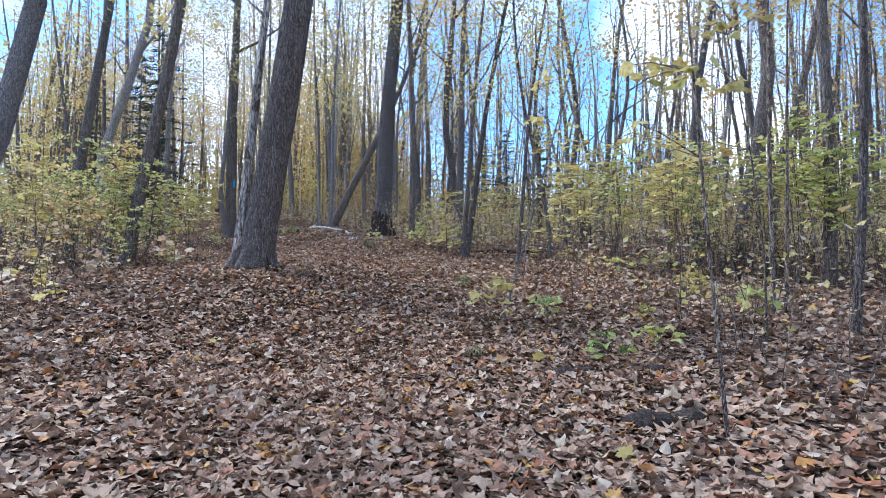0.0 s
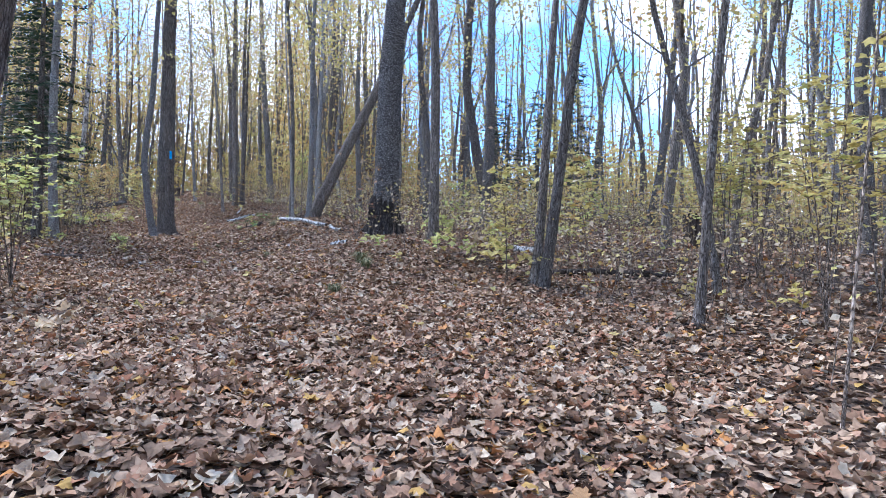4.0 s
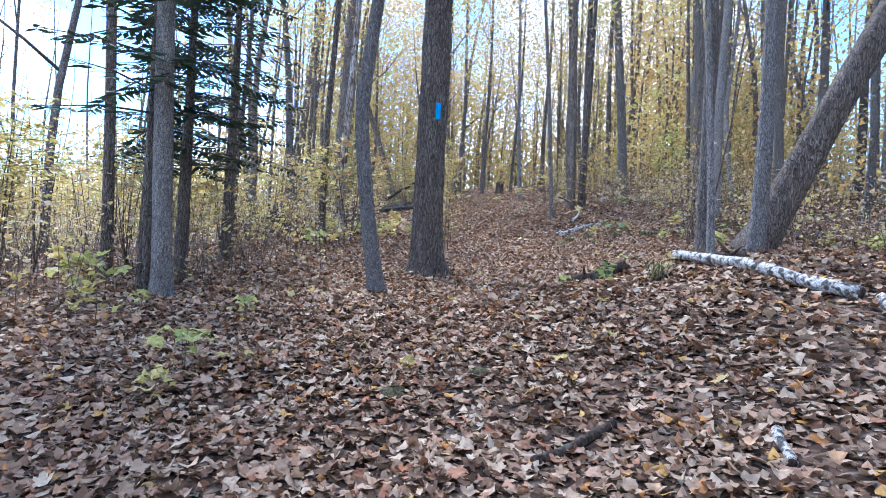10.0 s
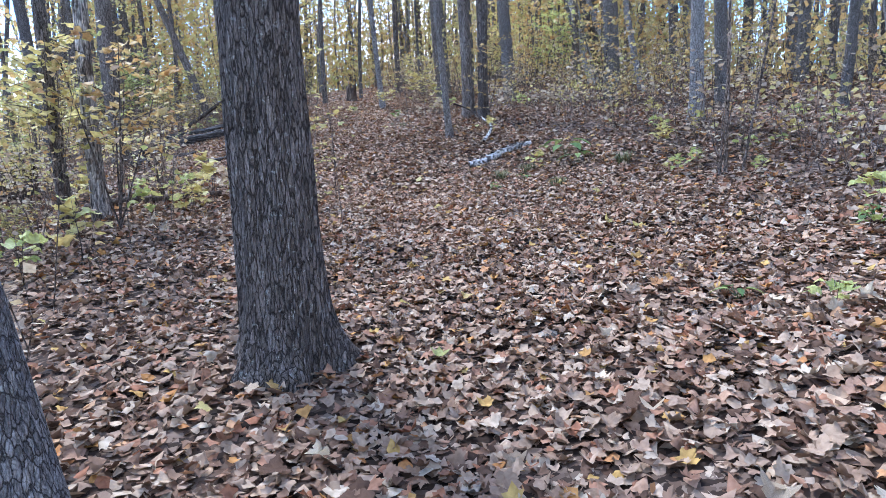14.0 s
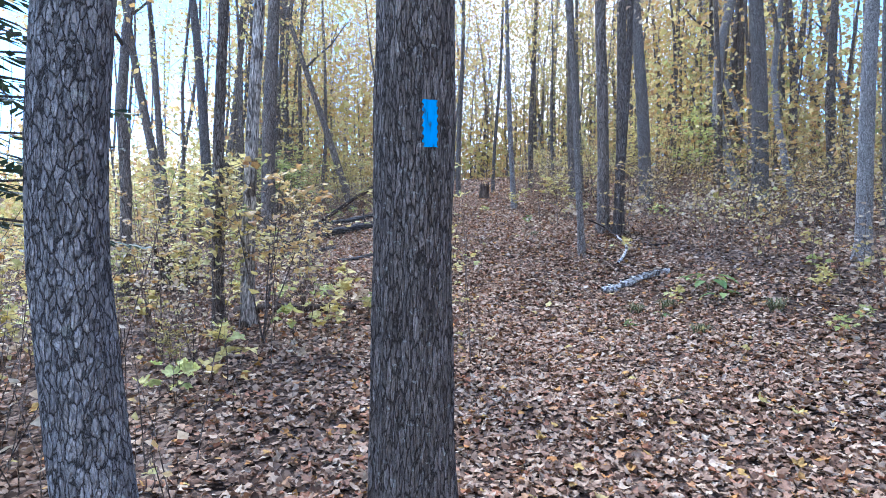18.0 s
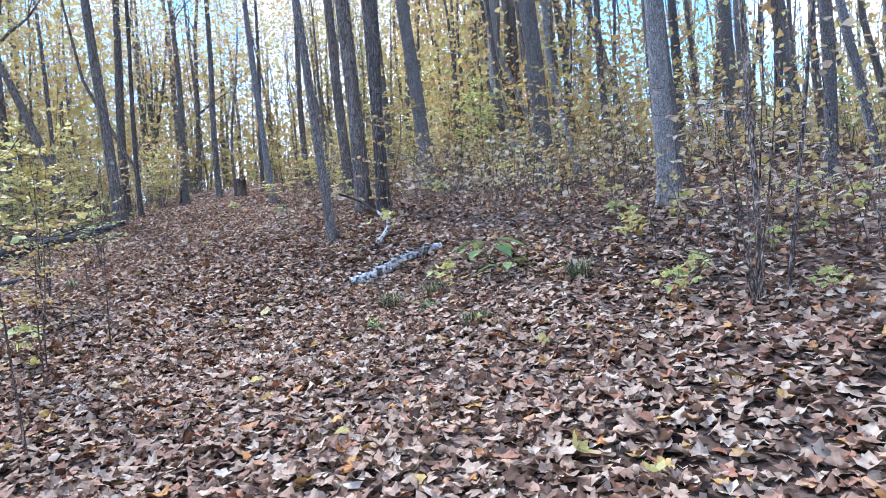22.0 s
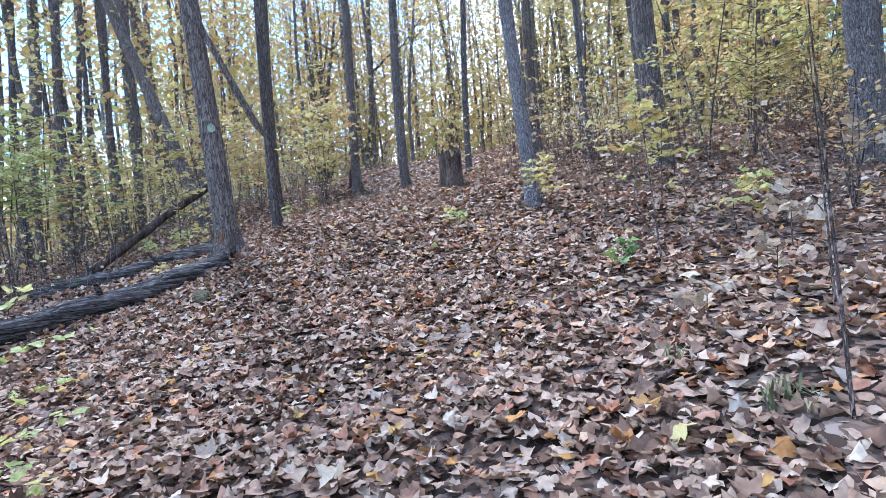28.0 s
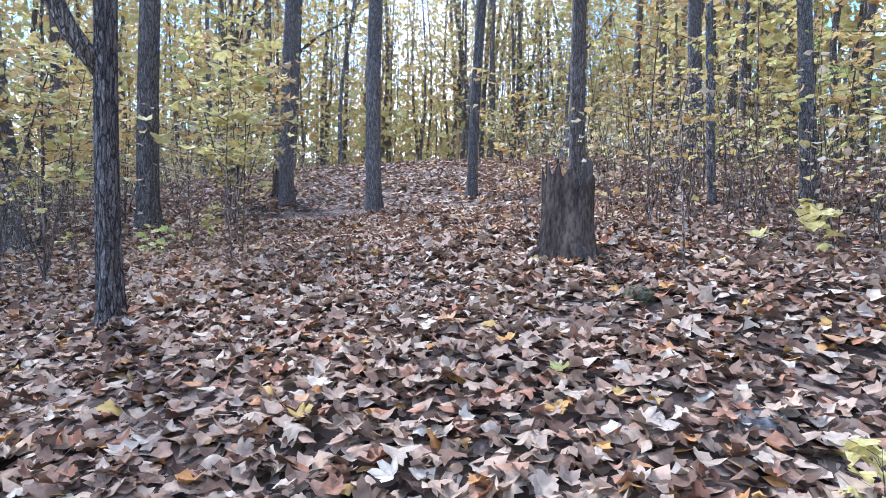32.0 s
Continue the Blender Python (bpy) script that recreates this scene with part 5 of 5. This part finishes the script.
SPRUCES = [spruce_meshes(31), spruce_meshes(32, 6.5)]
for k, (x, y, sc) in enumerate([(-7.35, 9.75, 0.9), (-7.75, 10.35, 0.72), (-9.2, 12.0, 0.85), (-10.6, 11.9, 0.85), (1.6, 19.6, 0.62), (3.4, 22.4, 0.8), (5.2, 24.0, 0.9), (2.4, 25.2, 0.8)]):
    root = new("spruce")
    root.location, root.rotation_euler, root.scale = (x, y, gz(x, y)), (0, 0, k * 1.3), (sc,) * 3
    tagged(root, "dark green spruce with drooping layered boughs", "tree", "spruces")
    part("trunk", SPRUCES[k % 2][0], root)
    part("foliage", SPRUCES[k % 2][1], root, kind="stuff")

# ---- random woods ----
VARIANTS = []
for i in range(14):
    rr = (0.05, 0.06, 0.075, 0.09, 0.1, 0.12, 0.14)[i % 7]
    hh = (10, 11, 12, 13, 14, 15, 16)[i % 7]
    sh, _ = trunk_shape(rr, hh, (random.Random(i).uniform(-.13, .13), random.Random(i + 50).uniform(-.13, .13)), 0.2 + 0.14 * (i % 3), 300 + i, limbs=6, sides=7, flare=0.4, rings=9, first_limb=0.25, twigs=3)
    VARIANTS.append((sh.mesh("trunk", (BARK, BARK_DARK, BARK_GREY)[i % 3]), CROWNS[i % 5], hh, rr))
placed = [(o.location.x, o.location.y) for o in scene.objects if o.name.split(".")[0] in ("tree", "spruce")]
rng = random.Random(4)
wood_labels = ("slim bare maple with grey-brown bark in the woods", "thin dark maple with a sparse golden crown", "grey-barked maple with scattered yellow leaves")
spots, tries = [], 0
while len(spots) < 880 and tries < 30000:
    tries += 1
    x, y = rng.uniform(-60, 40), rng.uniform(-34, 80)
    d = float(off_trail(x, y)[0])
    if d < 3.6 or (d < 7 and rng.random() < 0.6):
        continue
    if math.degrees(math.atan2(x + 4, y - 6)) < -44 and d > 9 and rng.random() < 0.55:
        continue
    if any((x - a) ** 2 + (y - b) ** 2 < (1.8 if d < 10 else 0.8) for a, b in placed):
        continue
    placed.append((x, y))
    kind = rng.randrange(14)
    if x > 1.5 and -9 < y < 9 and d < 7:
        kind = 7 * (kind // 7) + kind % 2
    spots.append((d, x, y, kind, rng.uniform(0, 6.28), rng.uniform(0.85, 1.25)))
spots = sorted(q for q in spots if q[0] < 7 or q[5] > 1.13 or math.degrees(math.atan2(q[1] + 4, q[2] - 6)) > -45)
for d, x, y, k, turn, sc in spots[:225]:
    me, cr, hh, _ = VARIANTS[k]
    root = new("tree")
    root.location, root.rotation_euler, root.scale = (x, y, gz(x, y)), (0, 0, turn), (sc,) * 3
    tagged(root, wood_labels[k % 3], "tree", "forest trees")
    part("trunk", me, root)
    way = math.degrees(math.atan2(x + 6, y - 8))
    if (way < -40 or -4 < way < 44) and k % 8:
        continue
    c = part("crown", cr, root, kind="stuff")
    c.scale = (hh / 15.5,) * 3


def joined(name, items, mat, label):
    """One mesh out of many turned and scaled copies of meshes."""
    vs, ts, n = [], [], 0
    cache = {}
    for me, x, y, turn, sc in items:
        if me.name not in cache:
            me.calc_loop_triangles()
            co = np.empty(len(me.vertices) * 3, np.float32)
            me.vertices.foreach_get("co", co)
            tr = np.empty(len(me.loop_triangles) * 3, np.int32)
            me.loop_triangles.foreach_get("vertices", tr)
            cache[me.name] = co.reshape(-1, 3), tr.reshape(-1, 3)
        co, tr = cache[me.name]
        c, s = math.cos(turn) * sc, math.sin(turn) * sc
        z = float(ground(x, y))
        vs.append(np.stack([c * co[:, 0] - s * co[:, 1] + x, s * co[:, 0] + c * co[:, 1] + y, co[:, 2] * sc + z], -1))
        ts.append(tr + n)
        n += len(co)
    ob = new(name, fan_mesh(name, np.concatenate(vs), np.concatenate(ts), mat))
    return tagged(ob, label, "woods", kind="stuff")


far = spots[225:]
FAR = [trunk_shape(VARIANTS[i][3], VARIANTS[i][2], (random.Random(i).uniform(-.14, .14), random.Random(i + 50).uniform(-.14, .14)), 0.2 + 0.16 * (i % 3), 330 + i, limbs=5, sides=5, flare=0.0, rings=7, first_limb=0.25, twigs=2)[0].mesh("far_trunk", VARIANTS[i][0].materials[0]) for i in range(14)]
for name, m in (("far_trunks", BARK), ("far_trunks", BARK_DARK), ("far_trunks", BARK_GREY)):
    joined(name, [(FAR[k], x, y, a, sc) for d, x, y, k, a, sc in far if (BARK, BARK_DARK, BARK_GREY)[k % 3] is m], m, "dense far woods of slim bare trunks")


THIN = [trunk_shape(0.045 + 0.012 * i, 11 + i, (0.03 * math.sin(i * 2), 0.03 * math.cos(i * 3)), 0.16, 400 + i, limbs=2, sides=4, flare=0.0, rings=5, first_limb=0.4, twigs=0)[0].mesh("thin", BARK_DARK) for i in range(6)]
thin, g2 = [], random.Random(77)
while len(thin) < 1300:
    a, rad = radians(g2.uniform(-115, 75)), g2.uniform(20, 85)
    x, y = -4 + math.sin(a) * rad, 6 + math.cos(a) * rad
    way = math.degrees(a)
    if float(off_trail(x, y)[0]) > 6 and not ((way < -44 or 0 < way < 44) and g2.random() < (0.9 if way < 0 else 0.78)):
        thin.append((THIN[g2.randrange(6)], x, y, g2.uniform(0, 6.28), g2.uniform(0.8, 1.3)))
joined("far_trunks", thin, BARK_DARK, "dense far woods of thin dark trunks")


def far_leaves(name, count, r0, r1, h0, h1, size, mat, seed, low_power=1.0, sector=(-115, 75)):
    g = np.random.default_rng(seed)
    n = max(count // 60, 8)
    ang = np.radians(g.uniform(*sector, n))
    rad = g.uniform(r0, r1, n)
    deg = np.degrees(ang)
    open_sky = ((deg < -46) | ((deg > -2) & (deg < 46))) & (g.random(n) < 0.95)
    top = np.where(open_sky, h0 + (h1 - h0) * np.where(deg < -46, 0.24, 0.36), h1)
    cx, cy, cz = -4 + np.sin(ang) * rad, 6 + np.cos(ang) * rad, h0 + (top - h0) * g.random(n) ** low_power
    cz = cz + ground(cx, cy)
    pick = g.integers(0, n, count)
    p = np.stack([cx[pick], cy[pick], cz[pick]], -1) + g.normal(0, 1, (count, 3)) * np.array([1.5, 1.5, 0.8])
    ok = off_trail(p[:, 0], p[:, 1]) > 6
    p = p[ok]
    ob = new(name, scatter_leaves(name, QUAD, p, g.uniform(0.6, 1.3, len(p)) * size, 0.7, mat, seed, 5, False))
    tagged(ob, "far haze of yellow and golden autumn leaves", "foliage", kind="stuff")


far_leaves("far_foliage", 56000, 28, 60, 1.0, 14.0, 0.2, GOLD, 71)
far_leaves("far_foliage", 36000, 30, 60, 0.6, 12.0, 0.2, YELLOW, 72, 1.4)
far_leaves("far_foliage", 50000, 50, 100, 0.5, 16.0, 0.5, GOLD, 73)
far_leaves("far_foliage", 34000, 50, 100, 0.3, 14.0, 0.5, GOLD, 74, 1.2)
far_leaves("far_foliage", 26000, 24, 50, 3.5, 14.0, 0.17, GOLD, 77, 0.8, (-40, -6))
far_leaves("far_foliage", 12000, 24, 50, 2.0, 12.0, 0.17, YELLOW, 78, 1.0, (-40, -6))
far_leaves("far_foliage", 26000, 30, 70, 1.0, 9.0, 0.34, YELLOW, 79, 1.3)
far_leaves("far_foliage", 40000, 16, 45, 0.2, 3.0, 0.13, GOLD, 75)
far_leaves("far_foliage", 46000, 45, 90, 0.2, 6.0, 0.42, GOLD, 80, 1.2)
far_leaves("far_foliage", 24000, 16, 45, 0.3, 4.5, 0.13, YELLOW, 76)
far_leaves("far_foliage", 42000, 24, 46, 1.5, 11.0, 0.16, GOLD, 81, 0.9, (-44, 4))
far_leaves("far_foliage", 24000, 26, 50, 1.0, 12.0, 0.17, YELLOW, 82, 0.9, (-44, 4))


# ---- low undergrowth between the trees ----
def undergrowth(count, near, far_edge, seed, area=((-34, -6), (18, 46)), tall=1.0, leafy=1.0):
    g = np.random.default_rng(seed)
    p = g.uniform(area[0], area[1], (count * 6, 2))
    d = off_trail(p[:, 0], p[:, 1])
    keep = (d > near) & (d < far_edge) & (np.sin(p[:, 0] * 0.9 + 1.3 * np.sin(p[:, 1] * 0.7)) + g.uniform(-1, 1, len(p)) > 0.0)
    if tall != 1.0 and far_edge < 10:
        u = (p - np.array(area[0])) / (np.array(area[1]) - np.array(area[0]))
        keep &= g.random(len(p)) < np.sin(np.pi * u[:, 0]) * np.sin(np.pi * u[:, 1])
    p = p[keep][:count]
    n = len(p)
    h = g.uniform(0.25, 1.0, n) * np.where(g.random(n) < 0.2, 1.7, 1.0) * tall
    z = ground(p[:, 0], p[:, 1])
    lean = g.normal(0, 0.22, (n, 2)) * h[:, None]
    base = np.column_stack([p, z - 0.03])
    top = np.column_stack([p + lean, z + h])
    mid = (base + top) / 2 + np.column_stack([g.normal(0, 0.04, (n, 2)), np.zeros(n)])
    ring = np.array([(1, 0, 0), (-0.5, 0.87, 0), (-0.5, -0.87, 0)])
    v = np.stack([base[:, None] + ring * 0.005, mid[:, None] + ring * 0.0035, np.repeat(top[:, None], 3, 1) + ring * 0.001], 1).reshape(-1, 3)
    one = []
    for k in (0, 3):
        for a in range(3):
            q = (a + 1) % 3
            one += [(k + a, k + q, k + 3 + q), (k + a, k + 3 + q, k + 3 + a)]
    tris = (np.array(one)[None] + (np.arange(n) * 9)[:, None, None]).reshape(-1, 3)
    tagged(new("undergrowth", fan_mesh("undergrowth", v, tris, STEM)), "thin brown twigs of low forest undergrowth", "undergrowth", kind="stuff")
    for share, mat, s2 in ((0.5, DRY, 1), (0.35, YELLOW, 2), (0.25, GOLD, 3)):
        pick = g.integers(0, n, int(n * 3.2 * share * leafy))
        f = g.uniform(0.45, 1.02, len(pick))[:, None]
        q = base[pick] * (1 - f) + top[pick] * f + g.normal(0, 0.06, (len(pick), 3))
        ob = new("undergrowth", scatter_leaves("undergrowth", QUAD, q, g.uniform(0.035, 0.075, len(pick)), 0.5, mat, seed + s2, 6, False))
        tagged(ob, "small dry and yellow leaves of low undergrowth", "undergrowth", kind="stuff")


undergrowth(6500, 2.4, 9.0, 301, leafy=2.0)
undergrowth(7500, 8.0, 22.0, 305, tall=1.35, leafy=2.6)
undergrowth(420, 1.5, 6.0, 311, ((-12.3, 25.2), (-6.5, 31.0)), 1.15, 0.6)
undergrowth(350, 2.2, 8.0, 315, ((-3.5, 14.0), (3.0, 20.0)), 1.1, 1.5)
undergrowth(600, 2.4, 9.0, 323, ((-13.0, 8.0), (-7.4, 13.4)), 1.5, 0.8)
undergrowth(500, 2.2, 9.0, 319, ((3.6, 0.0), (9.0, 8.0)), 1.3, 1.6)


# ---- fallen leaves ----
def litter(name, outline, count, near, far_edge, size, seed, y_from=-11.0, y_to=44.0, tilt=0.27, low=0.0, high=0.04):
    g = np.random.default_rng(seed)
    lo, hi = (-32, y_from), (16, y_to)
    pos = np.empty((0, 2))
    while len(pos) < count:
        p = g.uniform(lo, hi, (count * 3, 2))
        d = off_trail(p[:, 0], p[:, 1])
        pos = np.concatenate([pos, p[(d >= near) & (d < far_edge)]])
    pos = pos[:count]
    z = ground(pos[:, 0], pos[:, 1]) + ripple(pos[:, 0], pos[:, 1]) + g.uniform(low, high, count)
    grown = np.interp(pos[:, 1], (-8, 4, 9, 20), (1.0, 0.9, 0.84, 0.8))
    ob = new(name, scatter_leaves(name, outline, np.column_stack([pos, z]), g.uniform(size[0], size[1], count) * grown, tilt, LITTER, seed, 16, len(outline) > 6))
    return tagged(ob, "carpet of dry brown and tan fallen maple leaves", "fallen leaves", kind="stuff")


litter("leaf_litter", OVAL, 110000, 0.0, 2.0, (0.05, 0.09), 5, y_to=27.5, tilt=0.2, low=0.004, high=0.016)
litter("leaf_litter", SIMPLE, 46000, 0.0, 1.5, (0.035, 0.072), 4, y_to=27.5, low=0.01, high=0.035, tilt=0.3)
litter("leaf_litter", MAPLE, 22000, 0.0, 1.0, (0.042, 0.088), 1, y_to=27.5, low=0.015, high=0.045)
litter("leaf_litter", LOBES, 27000, 1.0, 2.4, (0.038, 0.076), 2, y_to=30.0, tilt=0.4)
litter("leaf_litter", OVAL, 14000, 0.0, 3.2, (0.07, 0.12), 6, 28.0)
litter("leaf_litter", SIMPLE, 90000, 1.6, 5.5, (0.046, 0.086), 7, tilt=0.42)
litter("leaf_litter", OVAL, 60000, 1.8, 3.8, (0.05, 0.085), 9, tilt=0.22, low=0.004, high=0.018)
litter("leaf_litter", OVAL, 40000, 5.0, 8.0, (0.065, 0.11), 8)
litter("leaf_litter", QUAD, 76000, 7.0, 18.0, (0.09, 0.18), 3)
ONE_LEAF = [scatter_leaves("leaf", MAPLE, np.zeros((1, 3)), np.array([1.0]), 0.25, (LITTER, GOLD, LITTER, YELLOW, DRY, LITTER)[i % 6], 900 + i, 3) for i in range(18)]
lrng = random.Random(21)
made = 0
while made < 270:
    k = lrng.uniform(0, 1)
    i = lrng.randrange(len(TRAIL) - 8)
    x, y = TRAIL[i][0] + lrng.uniform(-2, 2), TRAIL[i][1] + lrng.uniform(-1, 3)
    if float(off_trail(x, y)[0]) > 2.0:
        continue
    made += 1
    ob = new("leaf", ONE_LEAF[lrng.randrange(18)])
    ob.parent = ground_ob
    ob.location, ob.rotation_euler = (x, y, gz(x, y) + 0.055), (lrng.uniform(-.3, .3), lrng.uniform(-.3, .3), lrng.uniform(0, 6.28))
    ob.scale = (lrng.uniform(0.07, 0.115) * float(np.interp(y, (-8, 4, 9, 20), (1.0, 0.9, 0.8, 0.75))),) * 3
